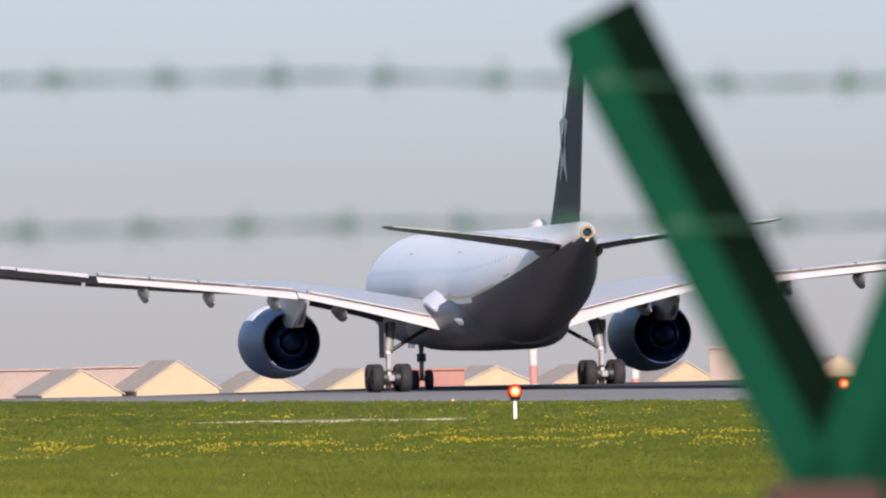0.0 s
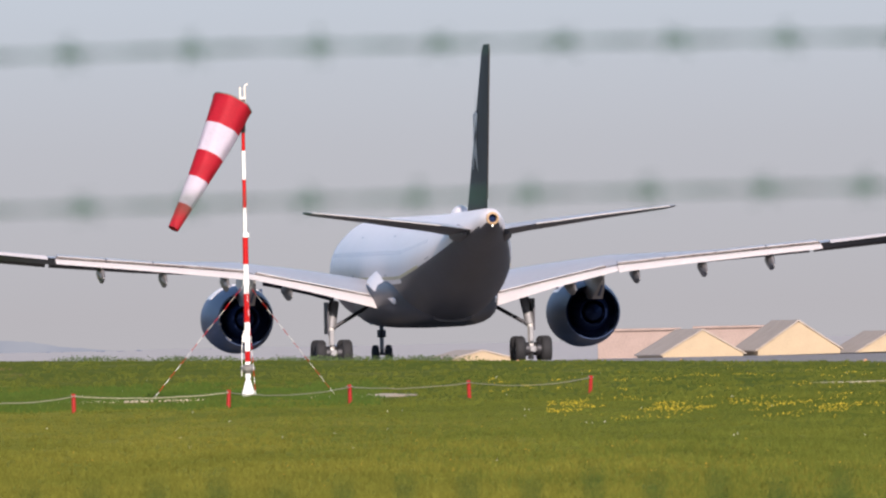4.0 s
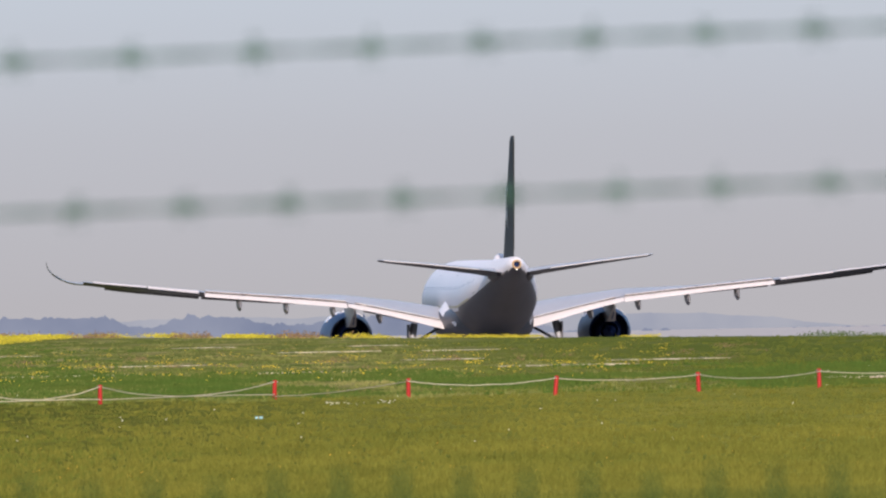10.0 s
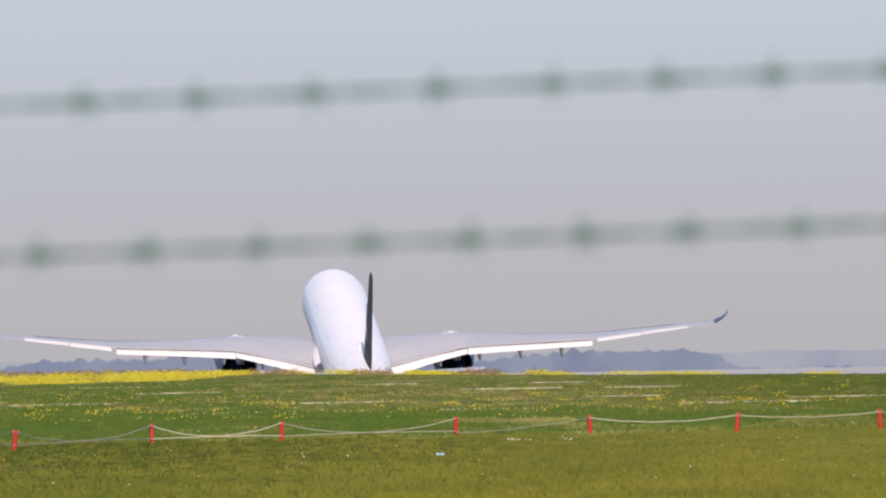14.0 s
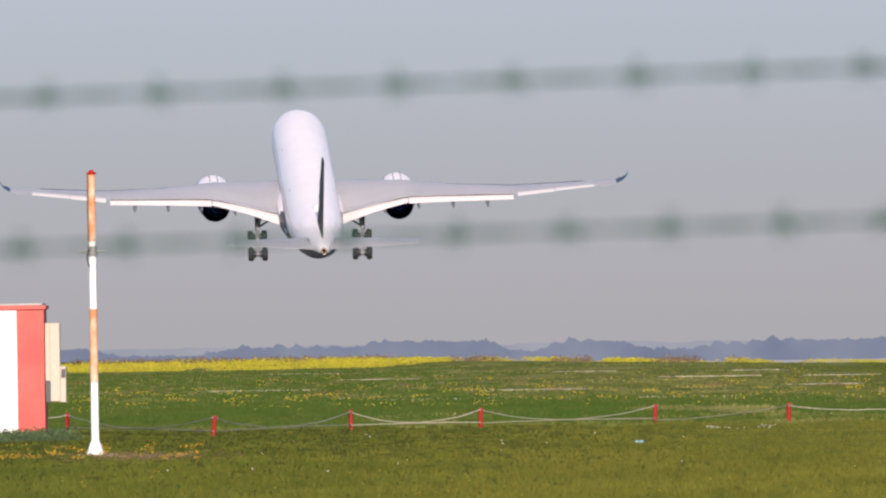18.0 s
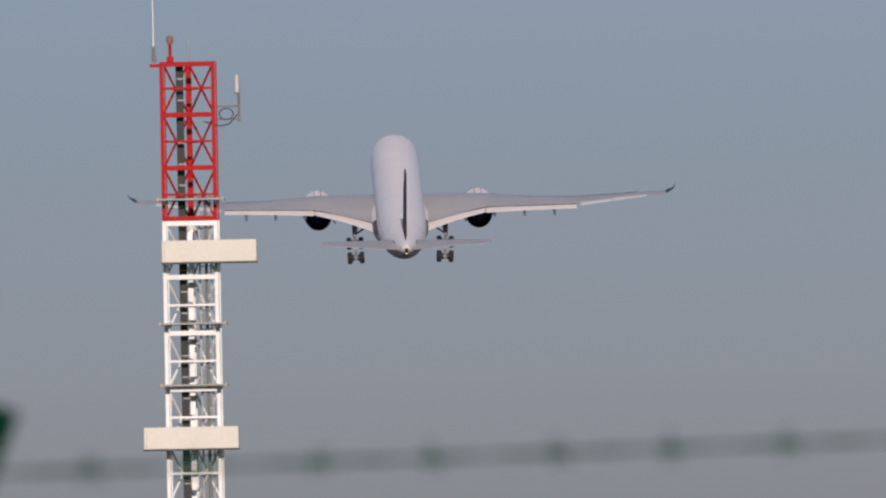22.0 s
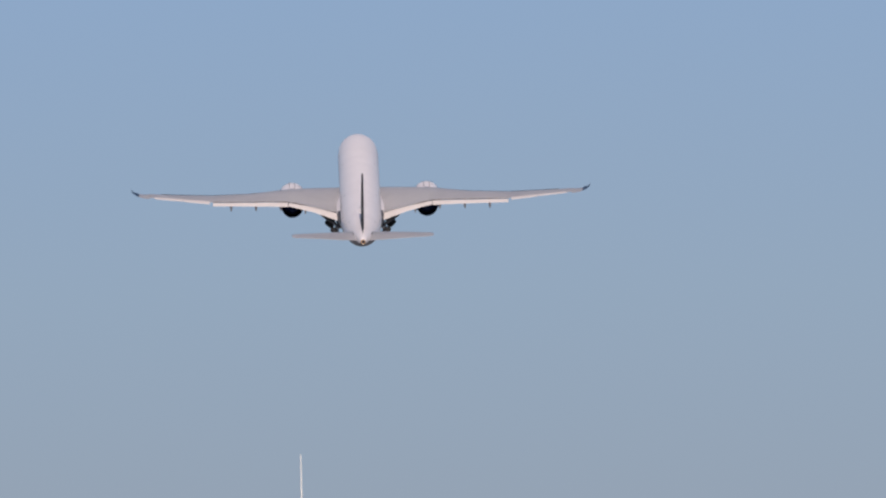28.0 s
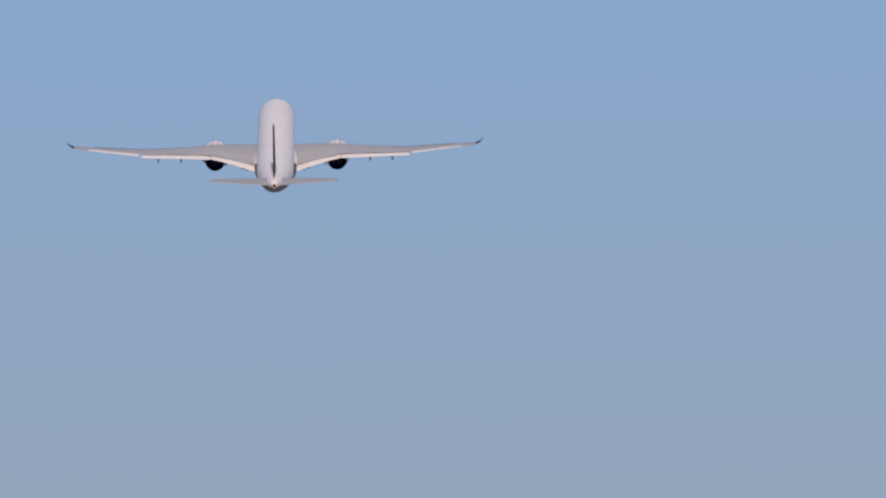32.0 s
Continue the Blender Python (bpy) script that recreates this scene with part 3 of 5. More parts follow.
    for y, w, d in ((15.5, 1.2, 0.1), (13.0, 2.5, 0.45), (9.0, 3.15, 0.75), (2.0, 3.35, 0.85), (-4.0, 3.2, 0.78), (-8.0, 2.6, 0.5), (-11.0, 1.3, 0.12)):
        rings.append([Vector((w * math.copysign(abs(math.cos(a)) ** 0.6, math.cos(a)), y, 3.6 + (1.2 if math.sin(a) > 0 else 1.33 + d * 0.4) * math.copysign(abs(math.sin(a)) ** 0.7, math.sin(a)))) for a in [2 * math.pi * j / 28 for j in range(28)]])
    part("belly_fairing", bridge(bmesh.new(), rings), BELLY_SHADE, jet, "grey belly fairing", True)
    # tail cone end with the auxiliary exhaust and tail light
    apu = part("apu_exhaust", spin(bmesh.new(), [(-31.36, 0.335), (-31.52, 0.32), (-31.55, 0.24), (-31.4, 0.20), (-30.9, 0.17)], "Y", 20, (0, 0, 7.58)), TITAN, jet, "bronze exhaust ring at the tail end", True)
    part("exhaust_bore", spin(bmesh.new(), [(-31.42, 0.20), (-31.2, 0.16)], "Y", 16, (0, 0, 7.58), False, True), BOREDARK, apu)
    part("tail_light", spin(bmesh.new(), [(-31.52, 0.01), (-31.48, 0.03), (-31.38, 0.04)], "Y", 10, (0, 0, 7.2), True, True), TAILLAMP, apu)
    # fin
    def fin_half(y, z):
        k = (z - 8.6) / (16.3 - 8.6)
        le, c, t = -20.6 - 7.7 * k, 8.6 - 5.4 * k, 0.047 + 0.033 * k
        return half_thick(min(0.98, max(0.02, (le - y) / c)), t) * c

    fin_st = [(0, -19.4, 9.6, 7.7, 0.045, 0), (0, -20.6, 8.6, 8.6, 0.047, 0), (0, -24.2, 6.1, 12.2, 0.060, 0), (0, -28.3, 3.2, 16.3, 0.087, 0), (0, -28.8, 2.6, 16.65, 0.05, 0)]
    fin = part("tail_fin", wing_loft(fin_st, 1, True), BLACK, jet, "black fin with silver emblem", True)
    rings = []
    for a, b, c, d, e, f in fin_st[1:]:
        y0, y1, th = b - c * 0.72, b - c - 0.03, half_thick(0.72, e) * c + 0.012
        rings.append([Vector((th, y0, d)), Vector((0.03, y1, d)), Vector((-0.03, y1, d)), Vector((-th, y0, d))])
    part("rudder", bridge(bmesh.new(), rings), BLACK, fin, "black rudder")
    part("fin_root_fillet", spin(bmesh.new(), [(-23.0, 0.2), (-20.5, 0.36), (-18.2, 0.22), (-16.8, 0.03)], "Y", 12, (0, 0, 7.72), True, True), mat("fillet_blue", (0.05, 0.13, 0.30), 0.35), fin, "blue patch at the fin root", True)
    for s in (-1, 1):   # emblem: star of triangles
        bm = bmesh.new()
        for k in range(5):
            a = radians(90 + 72 * k)
            c0 = Vector((0, -25.4 + 1.0 * math.cos(a), 12.2 + 1.6 * math.sin(a)))
            tri = [c0 + Vector((0, 0.75 * math.cos(a + q), 1.1 * math.sin(a + q))) for q in (0, 2.3, -2.3)]
            bm.faces.new([bm.verts.new((s * (0.015 + fin_half(v.y, v.z)), v.y, v.z)) for v in tri])
        bmesh.ops.solidify(bm, geom=bm.faces[:], thickness=0.006)
        part("emblem", bm, SILVER, fin, "silver emblem shapes")
    # tailplane
    tails = []
    for s in (-1, 1):
        st = [(0.7, -23.3, 5.6, 6.80, 0.11, -2), (2.5, -24.6, 4.9, 7.10, 0.10, -2), (6.0, -26.7, 3.5, 7.57, 0.10, -2), (9.35, -28.7, 2.2, 7.97, 0.09, -2), (9.72, -29.2, 1.6, 8.03, 0.05, -2)]
        tp = part("tailplane", wing_loft(st, s), GREY, jet, "grey tailplane", True)
        shade_below(tp)
        tails.append(tp)
        rings = []
        for a, b, c, d, e, f in st[1:-1]:
            y0, y1, th = b - c * 0.72, b - c - 0.03, half_thick(0.72, e) * c + 0.012
            r0, r1 = c * 0.72 * math.sin(radians(-f)), c * math.sin(radians(-f))
            rings.append([Vector((s * a, y0, d + r0 + th)), Vector((s * a, y1, d + r1 + 0.03)), Vector((s * a, y1, d + r1 - 0.03)), Vector((s * a, y0, d + r0 - th))])
        shade_below(part("elevator", bridge(bmesh.new(), rings), GREY, tp))
        part("tailplane_seal", spin(bmesh.new(), [(-28.2, 0.1), (-26.2, 0.5), (-23.2, 0.5), (-21.6, 0.05)], "Y", 12, (s * 1.1, 0, 6.85), True, True), BELLY_SHADE, tp, smooth=True)
    # wings
    wings = []
    for s in (-1, 1):
        w = part("wing", wing_loft([(x, y, c * 0.97, z, t, i) for x, y, c, z, t, i in WING[:4]], s), GREY, jet, "grey inner wing with lowered flap", True)
        wo = part("outer_wing", wing_loft([(x, y, c * 0.97, z, t, i) for x, y, c, z, t, i in WING[3:6]], s), GREY, jet, "grey swept outer wing with lowered flap", True)
        we = part("wing_end", wing_loft([(x, y, c * 0.97, z, t, i) for x, y, c, z, t, i in WING[5:]], s), GREY, jet, "grey swept end of the wing", True)
        shade_below(we)
        shade_below(w)
        shade_below(wo)
        # curved wing tip
        rings = []
        for i in range(9):
            k = i / 8
            a = radians(8 + 62 * k)
            x = 29.3 + 2.75 * math.sin(radians(90 * k)) ** 0.95
            z = 6.72 + 1.62 * (1 - math.cos(radians(90 * k))) ** 0.9
            y, c = -5.7 - 4.0 * k, 2.1 * (1 - k) + 0.35
            rings.append([Vector((s * (x - h * math.sin(a)), y - q, z + h * math.cos(a))) for q, h in airfoil(c, 0.09 - 0.03 * k, 6)])
        tip = part("wing_tip", bridge(bmesh.new(), rings), [GREY, NAVY], we, "curved wing tip with a dark blue end", True)
        for p in tip.data.polygons:
            p.material_index = 1 if abs(p.center.x) > 30.9 else 0
        part("tip_light", spin(bmesh.new(), [(-0.12, 0.02), (0, 0.07), (0.2, 0.02)], "Y", 8, (s * 31.2, -7.7, 7.28), True, True), DARKMETAL, we)
        # flaps, ailerons, spoiler edge
        part("inboard_flap", flap_panel(3.0, 9.94, -0.22, 0.16, 17, 0.16, s), FLAP, w, "pale lowered flap", True)
        part("outboard_flap", flap_panel(9.99, 20.45, -0.22, 0.17, 18, 0.19, s), FLAP, wo, "pale lowered flap", True)
        ai = part("inner_aileron", flap_panel(20.9, 24.6, 0.12, 0.04, 9 - 1.5 * s, 0.24, s), FLAP, we, "pale aileron", True)
        ao = part("outer_aileron", flap_panel(24.7, 28.6, 0.12, 0.03, 6 - 2 * s, 0.26, s), FLAP, we, "pale aileron", True)
        # slats take the dark belly grey to stand in for shade below the wing
        for x0, x1 in ((4.2, 8.3), (10.4, 15.4), (15.41, 20.4), (20.6, 24.1), (24.11, 27.6)):
            part("slat", slat_panel(x0, x1, s), BELLY_SHADE, w if x1 < 10 else wo if x1 < 20.5 else we, "drooped leading-edge slat in shade grey", True)
        for x0, x1 in ((3.4, 9.3), (10.05, 12.4), (12.5, 15.0), (15.1, 17.6), (17.7, 20.3)):
            rings = []
            for x in (x0, x1):
                y, c, z, t, inc = wing_at(x)
                ty, tz = y - c * 0.97 * math.cos(radians(inc)), z - c * math.sin(radians(inc))
                rings.append([Vector((s * x, ty + 0.9, tz + 0.20)), Vector((s * x, ty - 0.10, tz + 0.12)), Vector((s * x, ty - 0.10, tz + 0.07)), Vector((s * x, ty + 0.9, tz + 0.02))])
            part("spoiler", bridge(bmesh.new(), rings), GREY, w if x1 < 10 else wo, "grey spoiler panel above the flap")
        # thin dark strips that stand in for shade under the spoiler edges
        for x0, x1 in ((3.4, 9.4), (10.05, 20.4)):
            rings = []
            for i in range(7):
                x = x0 + (x1 - x0) * i / 6
                y, c, z, t, inc = wing_at(x)
                ty, tz = y - c * 0.97 * math.cos(radians(inc)), z - c * math.sin(radians(inc))
                rings.append([Vector((s * x, ty - 0.02, tz + 0.075)), Vector((s * x, ty - 0.14, tz + 0.07)), Vector((s * x, ty - 0.14, tz - 0.01)), Vector((s * x, ty - 0.02, tz - 0.01))])
            part("gap_shade", bridge(bmesh.new(), rings), SLOT, w if x1 < 10 else wo, "dark strip for the shade above the flap")
        # flap track fairings
        for x in (7.6, 11.0, 14.45, 17.9):
            y, c, z, t, inc = wing_at(x)
            part("flap_fairing", pod(s, x, y - c * 0.45, y - c - 1.2, z - 0.58 - 0.8 * c * math.sin(radians(inc)), 0.34), FAIRING, w if x < 10 else wo, "grey flap track fairing", smooth=True)
        # wing root fillet
        rings = []
        for y, zt, xo, zo, zb in ((9.0, 4.3, 2.85, 4.1, 3.4), (4.0, 4.9, 3.05, 4.3, 3.3), (0.5, 5.25, 3.30, 4.4, 3.2), (-1.5, 5.0, 3.30, 4.1, 3.1), (-4.0, 4.4, 3.1, 3.8, 3.1), (-6.5, 3.8, 2.85, 3.5, 3.1), (-7.6, 3.5, 2.72, 3.4, 3.2)):
            ring = [Vector((s * 2.55, y, zt)), Vector((s * (2.75 + 0.25 * (xo - 2.75)), y, zt - 0.35 * (zt - zo))), Vector((s * xo, y, zo)), Vector((s * (2.7 + 0.3 * (xo - 2.7)), y, zb + 0.25 * (zo - zb))), Vector((s * 2.4, y, zb))]
            rings.append(ring)
        part("wing_root_fillet", bridge(bmesh.new(), rings), WHITE, w, "white fillet panel", True)
        # engine
        ex, ez, back = s * 9.35, 2.6, -3.2
        eng = part("engine", spin(bmesh.new(), [(16.04, 1.46), (16.13, 1.56), (16.1, 1.66), (15.6, 1.78), (14.2, 1.86), (12.2, 1.82), (10.6, 1.67), (9.1, 1.46), (9.08, 1.41), (10.6, 1.51), (12.0, 1.54), (15.48, 1.44), (16.04, 1.46)], "Y", 40, (ex, back, ez)), NACELLE, jet, "large blue-grey turbofan engine", True)
        bm = spin(bmesh.new(), [(15.81, 1.755), (15.6, 1.795), (14.2, 1.875), (12.45, 1.845), (12.43, 1.81)], "Y", 40, (ex, back, ez))
        bmesh.ops.delete(bm, geom=[f for f in bm.faces if f.calc_center_median().z < ez + 1.0], context="FACES")
        part("fan_cowl", bm, WHITE, eng, "white upper fan cowl", True)
        part("intake_lip", spin(bmesh.new(), [(15.83, 1.765), (16.12, 1.68), (16.17, 1.57), (16.07, 1.48), (15.86, 1.44)], "Y", 40, (ex, back, ez)), CHROME, eng, "bare metal lip", True)
        part("fan", spin(bmesh.new(), [(14.9, 1.44), (15.05, 0.4), (15.5, 0.05)], "Y", 30, (ex, back, ez), False, True), BOREDARK, eng)
        part("core_cowl", spin(bmesh.new(), [(11.8, 1.05), (10.0, 1.0), (8.6, 0.72), (8.58, 0.66), (9.4, 0.6)], "Y", 30, (ex, back, ez)), BOREDARK, eng, smooth=True)
        part("exhaust_plug", spin(bmesh.new(), [(9.6, 0.5), (8.4, 0.42), (7.5, 0.05)], "Y", 20, (ex, back, ez), False, True), BOREDARK, eng, smooth=True)
        # dark ring closing the bypass duct stands in for the shade inside
        part("bypass_shade", spin(bmesh.new(), [(11.5, 1.525), (11.45, 1.0)], "Y", 40, (ex, back, ez)), BOREDARK, eng)
        for k in range(16 if s < 0 else 0):
            a = radians(128 + k * 7.0)
            part("nozzle_vane", T((ex + 1.40 * math.cos(a), 9.15 + back, ez + 1.40 * math.sin(a)), (ex + 1.47 * math.cos(a), 10.4 + back, ez + 1.47 * math.sin(a)), 0.06, n=5), STEEL, eng)
        rings = []
        for y, zt, zb, hw in ((9.6, 4.3, 4.0, 0.1), (8.2, 4.75, 3.7, 0.24), (6.0, 5.0, 3.3, 0.30), (3.5, 4.9, 3.3, 0.28), (1.8, 4.75, 3.8, 0.2), (0.4, 4.6, 4.3, 0.06)):
            rings.append([Vector((ex - hw, y, zb)), Vector((ex + hw, y, zb)), Vector((ex + hw, y, zt)), Vector((ex - hw, y, zt))])
        part("pylon", bridge(bmesh.new(), rings), GREY, eng, "engine pylon")
        tail = [[Vector((ex - hw, y, zb)), Vector((ex + hw, y, zb)), Vector((ex + hw + 0.05, y, zt)), Vector((ex - hw - 0.05, y, zt))] for y, zt, zb, hw in ((4.2, 4.5, 3.5, 0.10), (2.6, 4.5, 3.45, 0.06), (1.2, 4.5, 3.9, 0.03))]
        # the wedge's shade is put into its colour with the dark nacelle blue
        part("pylon_tail", bridge(bmesh.new(), tail), NACELLE, eng, "wedge fairing behind the pylon in shade-dark blue")
        wings.append((s, wo, we, (ai, ao)))
        part("strake", B(ex - s * 1.35 - 0.02, ex - s * 1.35 + 0.02, 13.3 + back, 14.6 + back, ez + 1.2, ez + 1.6, 0.008), NACELLE, eng)
        for a in (78, 102):
            c_, s_ = math.cos(radians(a)), math.sin(radians(a))
            part("cowl_seam", T((ex + 1.86 * c_, 12.6 + back, ez + 1.86 * s_), (ex + 1.82 * c_, 15.4 + back, ez + 1.82 * s_), 0.045, n=5), BELLY_SHADE, eng)
    # landing gear
    gear = []
    for s in (-1, 1):
        hinge = Vector((s * 5.1, 0.6, 3.3))
        bm = tube(bmesh.new(), (0, 0, 0.1), (s * 0.24, -0.55, -1.3), 0.27, 0.25, 14)
        st = part("main_gear_strut", bm, STEEL, jet, "steel main gear leg", True)
        st.location = hinge
        part("piston", T((s * 0.24, -0.55, -1.2), (s * 0.24, -0.6, -3.15), 0.16, n=14), LEGWHITE, st, "pale grey gear leg", True)
        part("side_stay", T((-s * 0.67, -0.34, -0.82), (s * 0.15, -0.5, -1.3), 0.10, n=8), DARKMETAL, st)
        part("stay_bracket", T(hinge + Vector((-s * 1.9, -0.1, -0.1)), hinge + Vector((-s * 0.69, -0.34, -0.81)), 0.10, n=8), DARKMETAL, jet)
        part("drag_link", T((0.0, 1.6, 0.0), (s * 0.2, -0.5, -1.1), 0.08, n=8), STEEL, st)
        part("gear_door", B(s * 0.42 - 0.05, s * 0.42 + 0.05, -0.9, 0.9, -1.6, 0.1, 0.03), BELLY_SHADE, st, "grey gear door")
        part("torque_link", B(s * 0.24 - 0.12, s * 0.24 + 0.12, -1.0, -0.75, -2.2, -1.4, 0.03), STEEL, st)
        bg_ = part("bogie_beam", B(-0.17, 0.17, -1.2, 1.2, -0.16, 0.16, 0.05), STEEL, jet, "four-wheel bogie")
        bg_.location = hinge + Vector((s * 0.24, -0.6, -2.6))
        for y in (-0.99, 0.99):
            part("axle", T((-0.95, y, 0), (0.95, y, 0), 0.09, n=10), STEEL, bg_)
            for x in (-0.70, 0.70):
                wheel_at(bg_, (x, y, 0), 0.70, 0.56)
                part("brake_pack", T((x * 0.28, y, 0), (x * 0.72, y, 0), 0.36, n=14), DARKMETAL, bg_, "dark brake pack", True)
        gear.append((s, hinge, st, bg_))
    nst = part("nose_gear_strut", T((0, 0, 0.2), (0, -0.1, -2.6), 0.14, 0.11, 12), STEEL, jet, "steel nose gear leg", True)
    nst.location = (0, 25.5, 3.15)
    part("steering_collar", T((0, -0.05, -1.3), (0, -0.07, -1.7), 0.24, n=12), DARKMETAL, nst, smooth=True)
    part("axle", T((-0.45, -0.1, -2.6), (0.45, -0.1, -2.6), 0.07, n=8), STEEL, nst)
    for x in (-0.36, 0.36):
        wheel_at(nst, (x, -0.1, -2.63), 0.52, 0.36)
    part("drag_brace", T((0, 1.6, 0.0), (0, 0.0, -1.3), 0.07, n=8), STEEL, nst)
    for s in (-1, 1):
        part("nose_gear_door", B(s * 0.5 - 0.03, s * 0.5 + 0.03, -1.0, 1.0, -1.0, 0.0, 0.02), WHITE, nst)
    return jet, gear, nst, wings, tails


jet, main_gear, nose_gear, wings, tails = airliner()


# ---- windsock ----
def windsock():
    at = ground_spot(1274, 612)
    at.z = ground_z(at.x, at.y)
    ws = thing("windsock", at, "red and white striped windsock on a banded mast with guy wires", "windsock")
    mast = part("mast", T((0, 0, 0.5), (0, 0, 4.18), 0.070, 0.066, 14), WHITEPAINT, ws, "white banded steel mast", True)
    part("upper_tube", T((0, 0, 4.16), (0, 0, 7.75), 0.046, 0.040, 12), WHITEPAINT, mast, "thin white upper mast", True)
    for a, b, r in ((0.93, 1.20, 0.072), (1.95, 2.68, 0.0755), (3.44, 4.14, 0.0735), (4.90, 5.63, 0.0505), (6.37, 6.92, 0.048)):
        part("red_band", T((0, 0, a), (0, 0, b), r, r - 0.001, 14), RED, mast, smooth=True)
    part("collar", T((0.02, 0, 4.14), (0.02, 0, 4.26), 0.092, 0.085, 12), WHITEPAINT, mast, "white joint collar", True)
    part("guy_clamp", T((0, 0, 2.90), (0, 0, 3.06), 0.090, 0.084, 12), WHITEPAINT, mast, "white clamp holding the guys", True)
    part("base_flare", T((0, 0, -0.02), (0, 0, 0.52), 0.205, 0.045, 16), WHITEPAINT, ws, "white flared foot", True)
    part("hinge_pin", T((0, 0, 0.50), (0, 0, 0.62), 0.06, 0.05, 10), RED, ws)
    part("junction_box", spin(bmesh.new(), [(0.60, 0.05), (0.72, 0.18), (0.80, 0.19), (0.86, 0.10)], "Z", 16, (0, 0, 0), True, True), GALV, ws, "grey junction box", True)
    part("feed_cable", line(bmesh.new(), [(-0.16, -0.05, 0.55), (-0.15, -0.06, 1.1), (-0.13, -0.06, 1.5), (-0.08, -0.07, 1.75)], 0.010, 5), WHITEPAINT, ws, "pale cable clipped to the mast")
    part("cable_box", spin(bmesh.new(), [(1.44, 0.02), (1.48, 0.045), (1.58, 0.045), (1.66, 0.02)], "Z", 8, (-0.09, -0.05, 0), True, True), WHITEPAINT, ws, smooth=True)
    for x in (-0.06, 0.06):
        part("finial", T((x, 0, 7.60), (x, 0, 8.02), 0.026, 0.024, 8), CREAM, mast, "pale finial rod")
    part("finial_hook", line(bmesh.new(), [(0.06, 0, 8.0), (0.08, 0, 8.07), (0.14, 0, 8.09)], 0.024, 6), CREAM, mast)
    part("swivel_arm", T((0.0, 0, 6.84), (0.02, 0, 7.70), 0.062, n=8), CABLE, mast)
    # cloth cone, mouth first; x, z from the mast's foot and radius
    k = 612 / FOCAL
    bands = [(-19, 521, 36.5), (-38, 475, 31.5), (-60, 428, 25.5), (-81, 385, 19.5), (-104, 339, 14), (-125, 299, 9.5)]
    pts = [tuple(a + (b - a) * q for a, b in zip(u, v)) for u, v in zip(bands, bands[1:]) for q in (0, 0.5)] + [bands[-1]]
    P = [(Vector((x * k, -0.35 - 0.10 * i, z * k)), r * k) for i, (x, z, r) in enumerate(pts)]
    hub = P[0][0]
    ring = part("sock_hoop", bmesh.new(), GALV, ws, "steel hoop at the mouth")
    ring.location = hub

    def ring_at(i, q):
        c, r = P[i]
        d = (P[min(i + 1, len(P) - 1)][0] - P[max(i - 1, 0)][0]).normalized()
        if i == 0:
            d = Vector((-0.42, -0.33, -0.85)).normalized()
        x = d.cross(Vector((0, 1, 0))).normalized()
        y = d.cross(x)
        return [c - hub + (x * math.cos(2 * math.pi * j / q) + y * math.sin(2 * math.pi * j / q)) * r * (1 + 0.03 * math.cos(7 * 2 * math.pi * j / q)) for j in range(q)]

    bm = bmesh.new()
    pts0 = ring_at(0, 28)
    line(bm, pts0 + [pts0[0]], 0.02, 6)
    bm.to_mesh(ring.data)
    bm.free()
    for a, b, m in ((0, 2, SOCKRED), (2, 4, SOCKWHITE), (4, 6, SOCKRED), (6, 8, SOCKWHITE), (8, 10, SOCKRED)):
        bm = bridge(bmesh.new(), [ring_at(i, 28) for i in range(a, b + 1)], False, b == 10)
        bmesh.ops.solidify(bm, geom=bm.faces[:], thickness=0.008)
        part("cloth_band", bm, m, ring, "red cloth band" if m is SOCKRED else "white cloth band", True)
    # guys
    for x, y in ((-2.42, 1.2), (2.35, 3.4), (0.12, -2.2), (0.3, 3.5)):
        g = part("guy_wire", T((0, 0, 2.98), (x, y, 0.02), 0.0060, n=6), WHITEPAINT, ws, "red and white guy wire")
        for i in range(1, 9):
            a, b = Vector((0, 0, 2.98)), Vector((x, y, 0.02))
            part("red_sleeve", T(a.lerp(b, (i - 0.5) / 8.5), a.lerp(b, i / 8.5), 0.0082, n=6), RED, g)
    return ws, ring


_, sock_ring = windsock()


# ---- roped marker posts ----
POSTS = [(-1039.5, 0), (-782, 11), (-538, 3), (-308.5, 2.3), (0, 0), (237.4, 2.5), (496.7, 3), (751, 2), (964.7, 0), (1238, -1), (1454, -7), (1665, -11), (1879, -16)]


def post_place(i):
    u, v = POSTS[i]
    p = ground_spot(u, 92400.0 / (171.5 + v))
    p.z = ground_z(p.x, p.y)
    return p


def marker_posts():
    rnd = random.Random(2)
    first = None
    for i in range(len(POSTS)):
        p = post_place(i)
        if first is None:
            first = thing("marker_post", p, "short red marker post holding a rope on the grass", "post", "roped marker posts")
            bm = tube(bmesh.new(), (0, 0, -0.05), (0, 0, 0.42), 0.050, 0.047, 12)
            body = part("stake", bm, POSTRED, first, smooth=True)
            part("cap", T((0, 0, 0.419), (0, 0, 0.44), 0.053, 0.045, 12), POSTRED, first, smooth=True)
            part("rope_eye", T((-0.07, 0, 0.40), (0.07, 0, 0.40), 0.015, n=6), GALV, first)
        else:
            copy_thing(first, pose(p.x, p.y, p.z, rnd.uniform(-3, 3), rnd.uniform(-4, 6), rnd.uniform(0, 90)))


